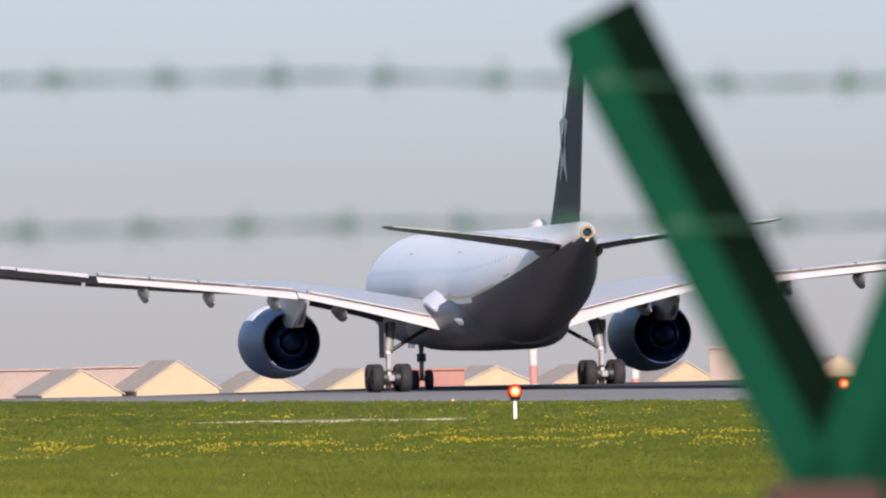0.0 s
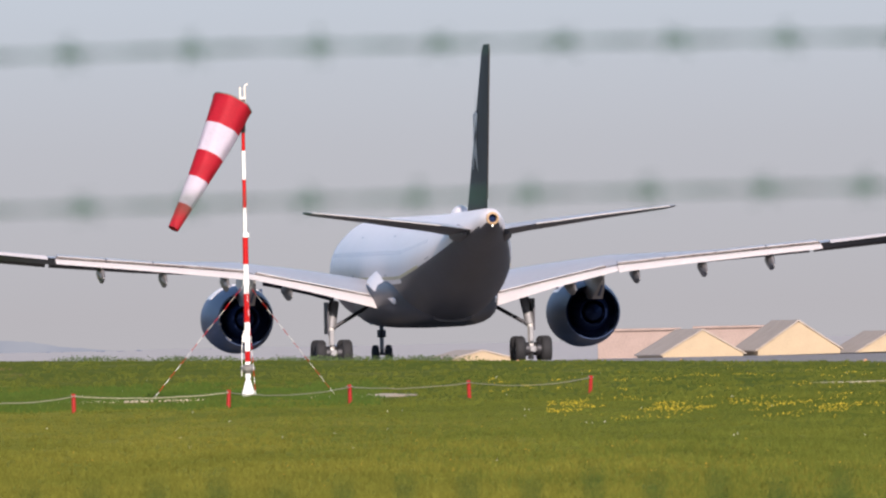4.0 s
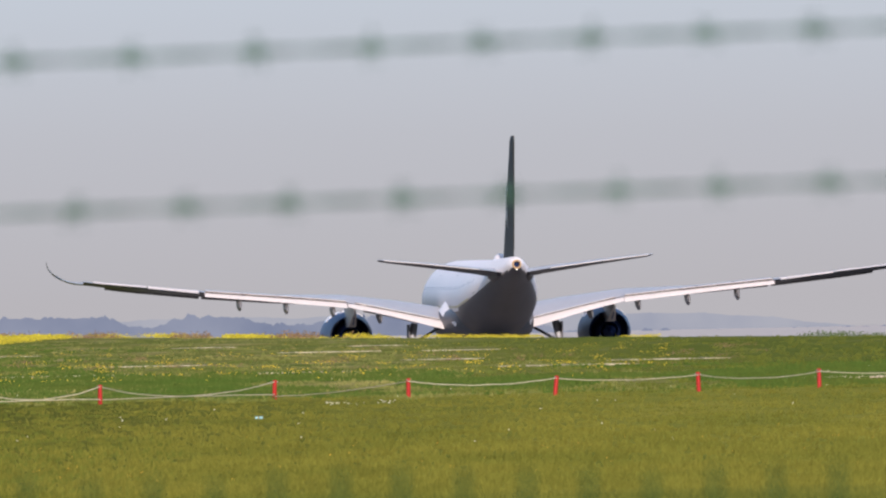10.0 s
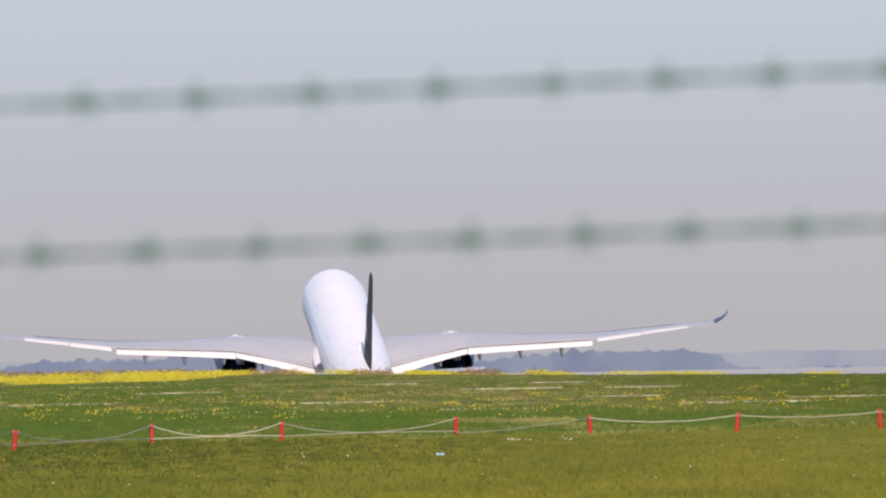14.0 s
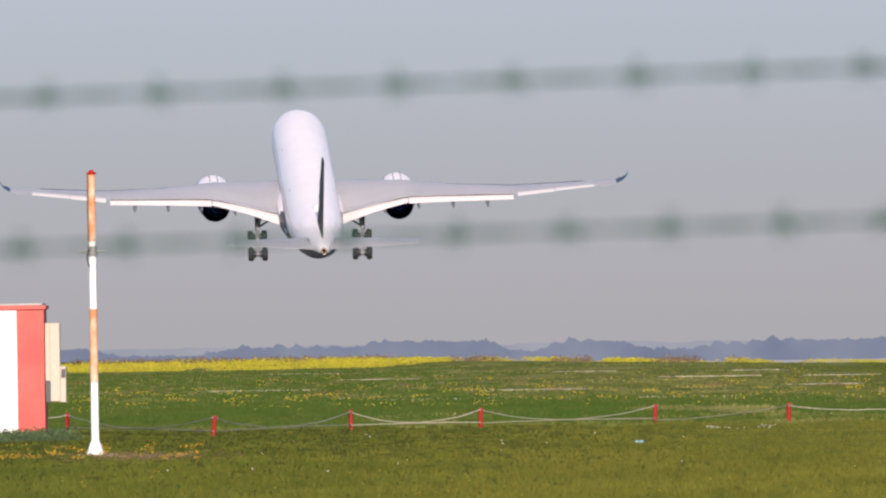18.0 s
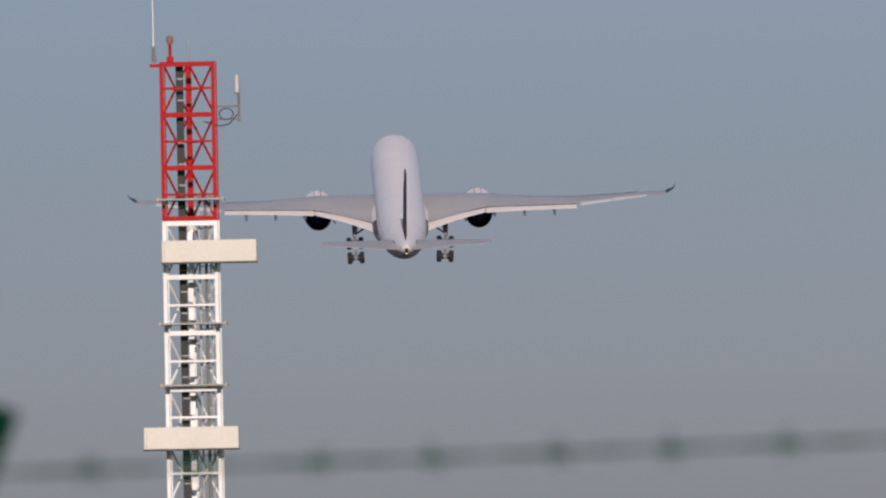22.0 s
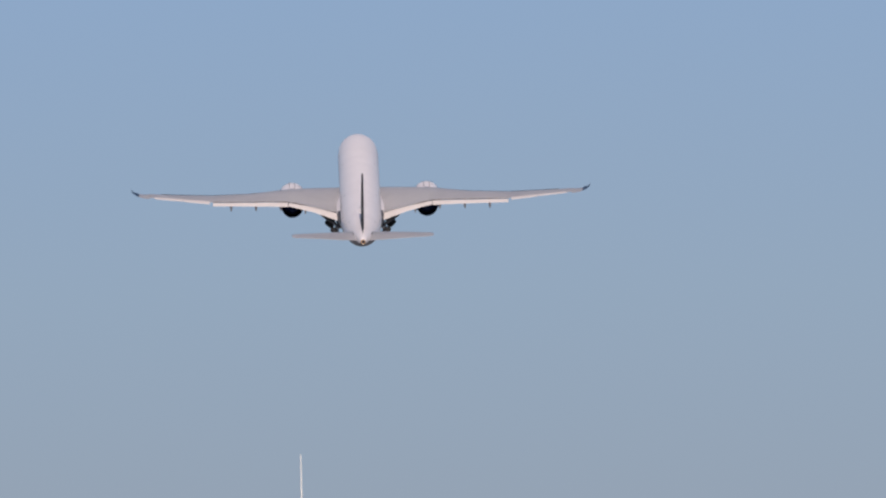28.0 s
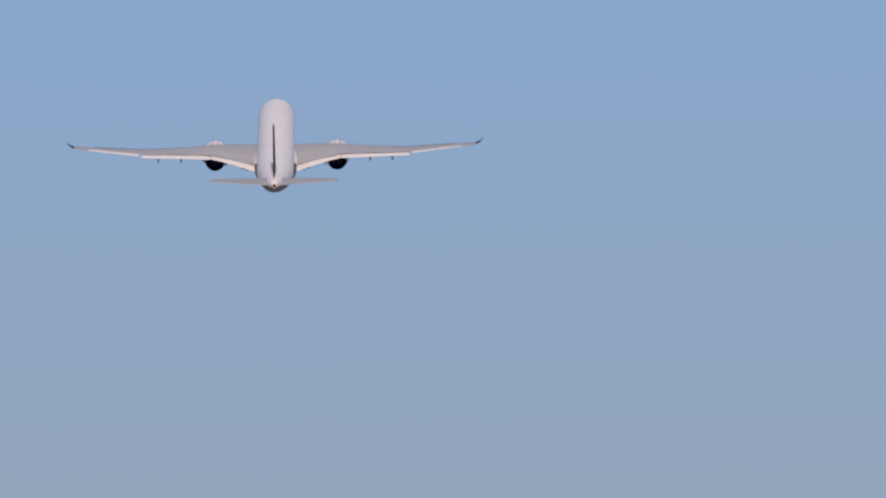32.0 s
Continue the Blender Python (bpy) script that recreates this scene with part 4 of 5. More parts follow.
def rope_between(a, b, za, zb, sag, label):
    pa, pb = a + Vector((0, -0.06, za)), b + Vector((0, -0.06, zb))
    pts = []
    for i in range(33):
        k = i / 32
        p = pa.lerp(pb, k)
        p.z -= sag * 4 * k * (1 - k) - 0.016 * noise.noise((p.x * 2.3, p.y * 0.1, za * 9)) * min(1, 6 * k, 6 * (1 - k))
        pts.append(p)
    o = pts[0].copy()
    rp = part("rope", line(bmesh.new(), [p - o for p in pts], 0.0115, 6), ROPE, None, smooth=True)
    rp.location = o
    tagged(rp, label, "rope", "marker ropes")


def ropes():
    for i in range(len(POSTS) - 1):
        a, b = post_place(i), post_place(i + 1)
        if i < 4:
            rope_between(a, b, 0.39, 0.40, 0.26, "pale rope sagging between red posts")
            rope_between(a, b, 0.10, 0.11, -0.02, "pale rope lying low between red posts")
        elif i == 4:
            rope_between(a, b, 0.07, 0.38, 0.06, "pale rope rising to a red post")
        else:
            rope_between(a, b, 0.38, 0.38, 0.12 if i % 2 else 0.08, "pale rope sagging between red posts")
    left = ground_spot(-1300, 540)
    rope_between(left, post_place(0), 0.3, 0.39, 0.12, "pale rope sagging between red posts")


marker_posts()
ropes()


# ---- runway lamps ----
def lamp_post(u, d):
    p = ground_spot(u, d)
    p.z = ground_z(p.x, p.y)
    lp = thing("runway_lamp", p, "red glowing approach lamp on a short white post", "lamp", "approach lamps")
    part("stem", T((0, 0, -0.02), (0, 0, 0.50), 0.05, 0.045, 12), WHITEPAINT, lp, "white post", True)
    part("collar", T((0, 0, 0.48), (0, 0, 0.56), 0.12, 0.15, 14), DARKMETAL, lp, smooth=True)
    part("housing", spin(bmesh.new(), [(-0.10, 0.12), (-0.02, 0.19), (0.18, 0.19), (0.22, 0.12)], "Y", 18, (0, 0, 0.71), False, True), RED, lp, "red lamp housing", True)
    lens = part("lens", spin(bmesh.new(), [(-0.115, 0.13), (-0.15, 0.1), (-0.17, 0.02)], "Y", 16, (0, 0, 0.71), True, True), LAMPGLOW, lp, "glowing red lens", True)
    part("filament", spin(bmesh.new(), [(-0.172, 0.055), (-0.19, 0.04), (-0.195, 0.01)], "Y", 12, (0, 0, 0.72), True, True), LAMPCORE, lens)
    return lp


lamp_post(2846, 616)
lamp_post(3428, 622)


def edge_light(s):
    p = ALONG * s + ACROSS * (edge_at(s) + 5.0)
    e = thing("runway_edge_light", (p.x, p.y, runway_z(s) - 0.1), "small pale runway edge light", "lamp", "runway edge lights")
    part("stem", T((0, 0, 0), (0, 0, 0.3), 0.04, n=10), WHITEPAINT, e)
    part("globe", spin(bmesh.new(), [(0.28, 0.04), (0.32, 0.075), (0.38, 0.06), (0.42, 0.02)], "Z", 12, (0, 0, 0), True, True), ORANGE, e, smooth=True)


for s_ in (880, 940, 1000, 1060, 1120):
    edge_light(s_)


# ---- instrument landing station ----
def marker_mast():
    p = ground_spot(-991, 430)
    p.z = ground_z(p.x, p.y)
    m = thing("antenna_mast", p, "tall thin orange and white banded mast on a slab", "mast")
    H = 5.1
    shaft = part("shaft", T((0, 0, 0.2), (0, 0, H), 0.072, 0.060, 16), WHITEPAINT, m, "white banded mast", True)
    for a, b in ((3.88, H + 0.004), (1.33, 2.66)):
        part("orange_band", T((0, 0, a), (0, 0, b), 0.078 - 0.0022 * a, 0.078 - 0.0022 * b, 16), ORANGE, shaft, "faded orange band", True)
    part("flared_foot", T((0, 0, -0.02), (0, 0, 0.26), 0.17, 0.085, 12), WHITEPAINT, m, "white flared foot", True)
    for k in range(6):
        a = k * math.pi / 3
        part("foot_bolt", T((0.15 * math.cos(a), 0.15 * math.sin(a), 0.0), (0.15 * math.cos(a), 0.15 * math.sin(a), 0.07), 0.018, n=6), GALV, m)
    part("top_cap", spin(bmesh.new(), [(H, 0.085), (H + 0.03, 0.09), (H + 0.04, 0.05), (H + 0.08, 0.03)], "Z", 12, (0, 0, 0), True, True), RED, m, smooth=True)
    part("cross_bar", T((-0.25, -0.03, 3.70), (0.25, -0.03, 3.70), 0.02, n=8), GALV, m, "grey cross bar")
    part("clamp", T((0, 0, 3.62), (0, 0, 3.80), 0.09, n=12), GALV, m)
    pts = [(-0.05 - 0.045 * math.sin(math.pi * i / 8), -0.08, 3.75 - 0.32 * i / 8) for i in range(9)]
    part("cable_loop", line(bmesh.new(), pts, 0.012, 5), CABLE, m)
    part("cable", line(bmesh.new(), [(-0.068, -0.03, 3.9), (-0.075, -0.03, 4.4), (-0.066, -0.03, 5.1)], 0.01, 5), CABLE, m)
    slab = part("foundation_slab", B(-0.36, 0.40, -0.35, 0.4, -0.1, 0.03, 0.02), CONCRETE)
    slab.location = p
    tagged(slab, "weathered concrete slab under the mast", "slab")


def hut():
    p = ground_spot(-1079, 530)
    p.z = ground_z(p.x, p.y) + 0.05
    k = 530 / FOCAL
    H, Dp = 2.74, 2.6
    h = thing("equipment_hut", p, "coral and white striped equipment hut with air-conditioning units", "hut")
    x = 0.0
    widths = [48, 50, 57]
    for i, w in enumerate(widths):
        ww = w * k
        part("wall_stripe", B(x - ww, x, 0.0, Dp, -0.12, H), HUTWHITE if i % 2 else CORAL, h, "white painted stripe" if i % 2 else "faded coral stripe")
        x -= ww
    part("roof_slab", B(x - 0.04, 0.05, -0.05, Dp + 0.05, H, H + 0.09, 0.01), CORAL, h, "coral roof edge")
    part("roof_sheet", B(x + 0.05, -0.02, 0.05, Dp, H + 0.09, H + 0.14, 0.01), GALV, h, "grey roof sheet")
    ac = part("ac_cabinet", B(0.012, 0.34, 0.35, 1.1, 0.68, H - 0.31, 0.015), ACBEIGE, h, "beige air-conditioning cabinet")
    part("grille", B(0.02, 0.13, 0.31, 0.36, 0.66, 1.15, 0.005), DARKGRILLE, ac, "dark grille")
    ac2 = part("ac_condenser", B(0.34, 0.47, 0.30, 1.0, 0.66, 1.46, 0.015), ACBEIGE, h, "beige condenser box")
    part("control_box", B(0.37, 0.46, 0.25, 0.31, 1.22, 1.40, 0.005), DARKGRILLE, ac2)
    part("seam", B(0.12, 0.125, 0.342, 0.352, 0.64, H - 0.32), DARKGRILLE, ac)


def glide_tower():
    D = 540.0
    k = D / FOCAL
    p = ground_spot(-1289, D)
    p.z = ground_z(p.x, p.y)

    def zz(v):
        return 2.2 - (v - LEVEL) * k - p.z
    t = thing("lattice_tower", p, "red and white lattice glide-slope tower carrying three cream antennas", "tower")
    top, s1, s2 = zz(-1290), zz(-1008), zz(-412)
    s3_ = 1.3
    hw = 0.585
    legs = [(-hw, 0.0), (hw, 0.0)]
    spans = [(0.0, s3_, WHITEPAINT), (s3_, s2, RED), (s2, s1, WHITEPAINT), (s1, top, RED)]
    for a, b, m in spans:
        sec = part("tower_section", B(-0.085, 0.045, 0.90, 1.0, a, b, 0.01), m, t, "red lattice section" if m is RED else "white lattice section")
        for lx, ly in legs:
            leg = B(lx - 0.066, lx + 0.022, ly - 0.05, ly + 0.01, a, b, 0.006)
            part("leg", box(leg, lx + 0.034, lx + 0.066, ly - 0.02, ly + 0.05, a, b, 0.006), m, sec)
        nb = max(1, round((b - a) / 0.62))
        for i in range(nb + 1):
            z = a + (b - a) * i / nb
            th = 0.055 if i % 2 == 0 else 0.026
            z = min(max(z, a + th), b - th)
            part("cross_rail", B(-hw, hw, -0.03, 0.03, z - th, z + th, 0.005), m, sec)
            for lx in (-hw, hw):
                # grey in white sections puts the lattice's inner shade into the rails
                part("side_rail", T((lx, 0, z), (-0.02, 0.95, z), 0.025, n=6), m if m is RED else GALV, sec)
        for i in range(0, nb - 1, 2):
            z0, z1 = a + (b - a) * i / nb, a + (b - a) * min(nb, i + 2) / nb
            for lx in (-hw, hw):
                part("brace", T((lx, 0.02, z0), (-0.02, 0.95, z1), 0.027, n=6), m, sec)
                part("brace", T((-0.02, 0.95, z0), (lx, 0.02, z1), 0.027, n=6), m, sec)
    # segmented feed column up the middle
    z = 0.6
    while z < s1 - 0.3:
        part("feed_segment", B(-0.09, 0.035, 0.04, 0.14, z, z + 0.30, 0.01), WHITEPAINT, t, "white segment of the feed column")
        z += 0.43
    # cable run and ladder
    lad = part("cable_tray", B(-0.29, -0.12, 0.25, 0.33, 0.2, top - 0.1), CABLE, t, "dark cable run")
    for i in range(34):
        part("cable_clip", B(-0.26, -0.10, 0.235, 0.25, 0.4 + i * (top - 0.8) / 33, 0.43 + i * (top - 0.8) / 33), GALV, lad)
    col = part("ladder", B(0.16, 0.20, 0.18, 0.22, 0.2, s1 + 0.7), GALV, t, "grey ladder")
    part("stile", B(0.42, 0.45, 0.18, 0.22, 0.2, s1 + 0.7), GALV, col)
    for i in range(46):
        z = 0.4 + i * (s1) / 46
        part("rung", T((0.17, 0.2, z), (0.44, 0.2, z), 0.013, n=5), GALV, col)
    part("conduit", T((0.33, 0.12, 0.2), (0.33, 0.12, s1 + 0.55), 0.035, n=8), GALV, t, "thin grey conduit")
    # working platforms
    for v in (-1046, -826, -717, -500, -380, -1046 + 640 + 320):
        z = zz(v)
        pl = part("platform", B(-0.78, 0.78, -0.22, 0.45, z - 0.022, z + 0.022, 0.006), GALV, t, "grey step platform")
        for lx in (-hw, hw):
            part("bracket", B(lx - 0.05, lx + 0.05, -0.24, -0.17, z - 0.12, z - 0.022, 0.006), CABLE, pl, "dark clamp bracket")
            part("edge_clip", B(lx * 1.26 - 0.03, lx * 1.26 + 0.03, -0.235, -0.2, z - 0.04, z + 0.05, 0.004), GALV, pl)
    # antenna boxes
    for v, x0, x1 in ((-973, -0.66, 1.50), (-643, -1.15, 1.01), (-303, -1.15, 1.01)):
        z1 = zz(v)
        z0 = z1 - 39 * k
        an = part("antenna_box", B(x0, x1, -0.52, -0.12, z0, z1, 0.02), CREAM, t, "cream rectangular antenna housing")
        # dark lip that puts shade along the box's lower edge into colour
        part("lower_lip_shade", B(x0 - 0.012, x1 + 0.012, -0.535, -0.10, z0 - 0.03, z0 + 0.002, 0.004), DARKGRILLE, an)
        part("end_seam", B(x0 + 0.06, x0 + 0.066, -0.524, -0.519, z0 + 0.02, z1 - 0.02), GALV, an)
        for lx in (-0.35, 0.3):
            part("mount_bar", B(lx - 0.04, lx + 0.04, -0.13, -0.04, z0 + 0.1, z1 - 0.1), GALV, an)
    # top fittings
    wx = (-1349 + 1289) * k
    wh = part("whip_aerial", T((wx, 0, zz(-1318)), (wx - 0.01, 0, zz(-1424)), 0.017, 0.010, 8), WHITEPAINT, t, "white whip aerial")
    part("aerial_base", T((wx, 0, zz(-1290)), (wx, 0, zz(-1318)), 0.05, 0.035, 8), GALV, wh)
    part("mount_arm", B(wx - 0.1, -hw, -0.03, 0.03, zz(-1287), zz(-1281)), RED, t)
    bx = -0.40
    bc = part("beacon_post", T((bx, 0, top), (bx, 0, zz(-1322)), 0.035, n=8), RED, t)
    part("beacon", spin(bmesh.new(), [(zz(-1322), 0.05), (zz(-1325), 0.075), (zz(-1334), 0.075), (zz(-1337), 0.04)], "Z", 12, (bx, 0, 0), True, True), mat("beacon_glass", (0.30, 0.16, 0.12), 0.3), bc, "dull red beacon", True)
    part("beacon_foot", B(bx - 0.08, bx + 0.08, -0.06, 0.06, top, top + 0.12), RED, bc)
    part("spike", T((0.0, 0.9, top), (0.0, 0.9, zz(-1334)), 0.018, 0.005, 6), GALV, t)
    rx = hw + 0.52
    sa = part("panel_aerial", spin(bmesh.new(), [(zz(-1232), 0.03), (zz(-1232) + 0.02, 0.062), (zz(-1266) - 0.04, 0.05), (zz(-1266), 0.02)], "Z", 10, (rx, 0, 0), True, True), LEGWHITE, t, "pale rod aerial on a side bracket", True)
    part("aerial_pole", T((rx + 0.04, 0, zz(-1182)), (rx + 0.04, 0, zz(-1240)), 0.03, n=8), GALV, sa)
    for v in (-1187, -1210):
        part("bracket_arm", T((hw, 0, zz(v)), (rx + 0.04, 0, zz(v)), 0.018, n=6), GALV, sa)
    c0 = Vector((hw + 0.27, -0.03, zz(-1196)))
    pts = [c0 + Vector((0.16 * math.cos(a), 0, 0.13 * math.sin(a))) for a in [radians(20 * i) for i in range(19)]]
    part("cable_coil", line(bmesh.new(), pts, 0.014, 5), CABLE, sa)
    pts = [(rx, -0.03, zz(-1195)), (rx - 0.18, -0.03, zz(-1178)), (rx - 0.4, -0.03, zz(-1175)), (hw - 0.25, 0, zz(-1184))]
    part("feed_cable", line(bmesh.new(), pts, 0.014, 5), CABLE, sa)


marker_mast()
hut()
glide_tower()


# ---- boundary fence close to the camera ----
FD = 23.0
FC = 900.0 / FOCAL
FX, FN = Vector((math.cos(FC), -math.sin(FC), 0)), Vector((math.sin(FC), math.cos(FC), 0))


def on_fence(u, z, off=0.0):
    return FN * (FD + off) + FX * ((u - 900.0) / FOCAL * FD) + Vector((0, 0, z))


def fence():
    rnd = random.Random(8)
    k = FD / FOCAL
    o = on_fence(900, 0)
    f = thing("boundary_fence", o, "green welded mesh fence with Y-shaped posts and barbed wire", "fence", turn=-math.degrees(FC))

    def L(u, z, off=0.0):
        return Vector(((u - 900.0) * k, off, z))
    for pu in (3390, -2078, 3390 + 5460, -2078 - 5460):
        post = part("fence_post", B(L(pu, 0).x - 0.03, L(pu, 0).x + 0.03, -0.03, 0.03, -0.05, 2.03, 0.004), FENCEGREEN, f, "green steel post")
        part("post_cap", B(L(pu, 0).x - 0.055, L(pu, 0).x + 0.055, -0.04, 0.04, 2.0, 2.05, 0.006), RUST, post, "rusty joint")
        for s in (-1, 1):
            a, b = L(pu, 2.035), L(pu + (-425 if s < 0 else 350), 2.50 if s < 0 else 2.512)
            d = (b - a).normalized()
            side = Vector((d.z, 0, -d.x))
            w, q = 0.0225, 0.003
            rings = []
            for c in (a, b):
                rings.append([c + side * w + Vector((0, q, 0)), c - side * w + Vector((0, q, 0)), c - side * w - Vector((0, q, 0)), c + side * w - Vector((0, q, 0))])
            arm = part("fence_arm", bridge(bmesh.new(), rings), FENCEGREEN, post, "green angled arm")
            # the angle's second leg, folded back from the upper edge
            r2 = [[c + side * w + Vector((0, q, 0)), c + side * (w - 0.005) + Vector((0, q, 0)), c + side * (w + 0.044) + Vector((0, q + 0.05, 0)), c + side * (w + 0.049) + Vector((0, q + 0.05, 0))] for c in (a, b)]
            # the left arm's leg has its shade painted on in near-black
            part("flange", bridge(bmesh.new(), r2), FENCESHADE if s < 0 else FENCEGREEN, post, "shade-dark leg of the angle arm" if s < 0 else "green leg of the angle arm")
    # barbed strands, drawn down towards the post
    UPPER = ((-4.2, -1.0, -0.6, -0.2, 0.2, 0.6, 0.9, 1.1, 1.3, 1.5, 4.2), (-0.006, 0.0, 0.0027, 0.0066, 0.0085, 0.0022, -0.0033, -0.0137, -0.0246, -0.0274, -0.012))
    LOWER = ((-4.2, -1.0, -0.5, 0.0, 0.5, 0.9, 1.1, 1.3, 4.2), (-0.002, 0.0022, 0.0044, 0.0071, 0.0055, 0.0011, -0.0055, -0.0137, -0.004))
    for z0, ph, gap, bow in ((2.446, 0.0, 0.112, UPPER), (2.2975, 0.4, 0.108, LOWER)):
        bm = bmesh.new()
        x0, x1 = L(-7500, 0).x, L(8800, 0).x
        n = int((x1 - x0) / 0.025)
        for tw in (0, math.pi):
            pts = []
            for i in range(n + 1):
                x = x0 + (x1 - x0) * i / n
                z = z0 + 0.0135 * x + float(np.interp(x, *bow)) + 0.0015 * math.sin(x * 41 + tw)
                pts.append((x, 0.0015 * math.cos(x * 41 + tw) + 0.0, z))
            line(bm, pts, 0.0017, 4)
        st = part("barbed_strand", bm, FENCEDARK, f, "dark green barbed wire")
        x = x0 + ph * gap
        while x < x1:
            z = z0 + 0.0135 * x + float(np.interp(x, *bow))
            bm = bmesh.new()
            for j in range(2):
                a = rnd.uniform(0.4, 1.2) + j * 1.5
                d = Vector((math.cos(a) * 0.5, rnd.uniform(-0.4, 0.4), math.sin(a))).normalized() * 0.018
                c = Vector((x + 0.005 * j, 0, z))
                tube(bm, c - d, c + d, 0.0013, n=4)
            tube(bm, (x - 0.010, 0, z), (x + 0.014, 0, z), 0.0056, n=6)
            part("barb", bm, FENCEDARK, st)
            x += gap * rnd.uniform(0.9, 1.1)
    # mesh panels
    bm = bmesh.new()
    x = L(-7400, 0).x
    while x < L(8700, 0).x:
        tube(bm, (x, 0, 0.03), (x + rnd.uniform(-0.001, 0.001), 0, 2.036 + rnd.uniform(-0.009, 0.006)), 0.0036, n=4)
        x += 0.0605
    for i in range(10):
        tube(bm, (L(-7400, 0).x, 0.004, 0.05 + 0.197 * i), (L(8700, 0).x, 0.004, 0.05 + 0.197 * i), 0.0025, n=4)
    for z, r in ((2.000, 0.0024), (1.94, 0.0024)):
        tube(bm, (L(-7400, 0).x, -0.004, z), (L(8700, 0).x, -0.004, z), r, n=4)
    tagged(part("mesh_panel", bm, MESHGREEN, f, "green welded wire mesh"), kind="stuff")


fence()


# ---- far side of the runway ----
def house(u, d, w, h, eave, depth, wall=None, roof=None, label="cream gabled shed in heat haze beyond the runway"):
    p = ground_spot(u, d)
    z = ground_z(p.x, p.y)
    hs = thing("gabled_shed", (p.x, p.y, z), label, "shed", "sheds beyond the runway", turn=-math.degrees(u / FOCAL) + 12)
    bm = bmesh.new()
    prof = [(-w / 2, 0), (w / 2, 0), (w / 2, eave), (0, h), (-w / 2, eave)]
    bridge(bm, [[Vector((x, 0, q)) for x, q in prof], [Vector((x, depth, q)) for x, q in prof]])
    part("wall", bm, wall or GABLE, hs, "pale plaster gable wall")
    for s in (-1, 1):
        bm = bmesh.new()
        a, b = Vector((0, -0.2, h + 0.02)), Vector((s * (w / 2 + 0.3), -0.2, eave - 0.12))
        e = Vector((0, depth + 0.4, 0))
        up = Vector((0, 0, 0.15))
        bridge(bm, [[a, b, b + up, a + up], [a + e, b + e, b + e + up, a + e + up]])
        part("roof", bm, roof or ROOF, hs, "faded tan roof slope")


for u_, w_, h_ in ((2080, 8.4, 4.7), (2250, 8.6, 5.6), (2412, 7.2, 4.0), (2576, 7.6, 4.1), (1690, 11.0, 2.6), (2815, 9.5, 4.1), (2975, 8.0, 4.0), (3150, 7.0, 4.2), (3420, 8.5, 4.5)):
    house(u_, 2620, w_ * 1.08, h_ * 0.86, h_ * 0.30, 14.0)


def far_block(name, u, d, w, h, material, label, cat):
    p = ground_spot(u, d)
    z = ground_z(p.x, p.y)
    b = thing(name, (p.x, p.y, z), label, cat, turn=-math.degrees(u / FOCAL))
    part("wall", B(-w / 2, w / 2, 0, 8, 0, h, 0.05), material, b)
    part("roof", B(-w / 2 - 0.3, w / 2 + 0.3, -0.3, 8.3, h, h + 0.25, 0.03), material, b)


far_block("red_shed", 2690, 2500, 8.0, 3.4, DARKRED, "long dull red shed beyond the runway", "shed")
far_block("brown_building", 1965, 2650, 9.0, 4.1, BRICKY, "low pinkish brown building beyond the runway", "building")
far_block("brown_building", 2130, 2660, 8.0, 4.2, BRICKY, "low pinkish brown building beyond the runway", "building")
far_block("brown_building", 3240, 2600, 6.0, 5.0, BRICKY, "low pinkish brown building beyond the runway", "building")


# white of the far masts, dulled to hold the haze in its colour
PALEMAST = mat("hazed_white_paint", (0.42, 0.38, 0.36), 0.7, vary=0.08, size=0.5, fine=5)


def far_mast(u, d, h):
    p = ground_spot(u, d)
    z = ground_z(p.x, p.y)
    m = thing("striped_mast", (p.x, p.y, z), "distant red and white striped mast in heat haze", "mast")
    for i in range(6):
        part("mast_band", T((0, 0, h * i / 6), (0, 0, h * (i + 1) / 6), 0.42, n=10), HAZEDRED if i % 2 else PALEMAST, m)


far_mast(2880, 2450, 11.3)
far_mast(3060, 2470, 6.5)


# ---- meadow: blades, flowers, weeds ----
def scatter(name, count, place, shape, material, label, cat, seed):
    """place(rnd) gives (u, distance, height, width) or None; shape gives vertices and faces of one clump."""
    rnd = random.Random(seed)
    verts, faces = [], []
    for _ in range(count):
        got = place(rnd)
        if got is None:
            continue
        u, d, h, w = got
        az = u / FOCAL
        x, y = math.sin(az) * d, math.cos(az) * d
        z = ground_z(x, y)
        vs, fs = shape(rnd, h, w)
        b = len(verts)
        verts.extend((x + a, y + c, z + e) for a, c, e in vs)
        faces.extend(tuple(b + i for i in f) for f in fs)
    if verts:
        tagged(raw(name, verts, faces, material), label, cat, kind="stuff")


def tuft(rnd, h, w):
    vs, fs = [], []
    for i in range(5):
        x, y = rnd.uniform(-w, w), rnd.uniform(-w, w)
        lean, hh, b = rnd.uniform(-0.5, 0.5) * h, h * rnd.uniform(0.5, 1.0), w * rnd.uniform(0.10, 0.22)
        k = len(vs)
        vs += [(x - b, y, -0.01), (x + b, y + b * 0.3, -0.01), (x + lean, y + rnd.uniform(-0.3, 0.3) * h, hh)]
        fs.append((k, k + 1, k + 2))
    return vs, fs


def bloom(rnd, h, w):
    r = w
    vs = [(r, 0, h), (0, r, h), (-r, 0, h), (0, -r, h), (0, 0, h + r * 0.7), (0, 0, h - r * 0.6)]
    return vs, [(0, 1, 4), (1, 2, 4), (2, 3, 4), (3, 0, 4), (1, 0, 5), (2, 1, 5), (3, 2, 5), (0, 3, 5)]


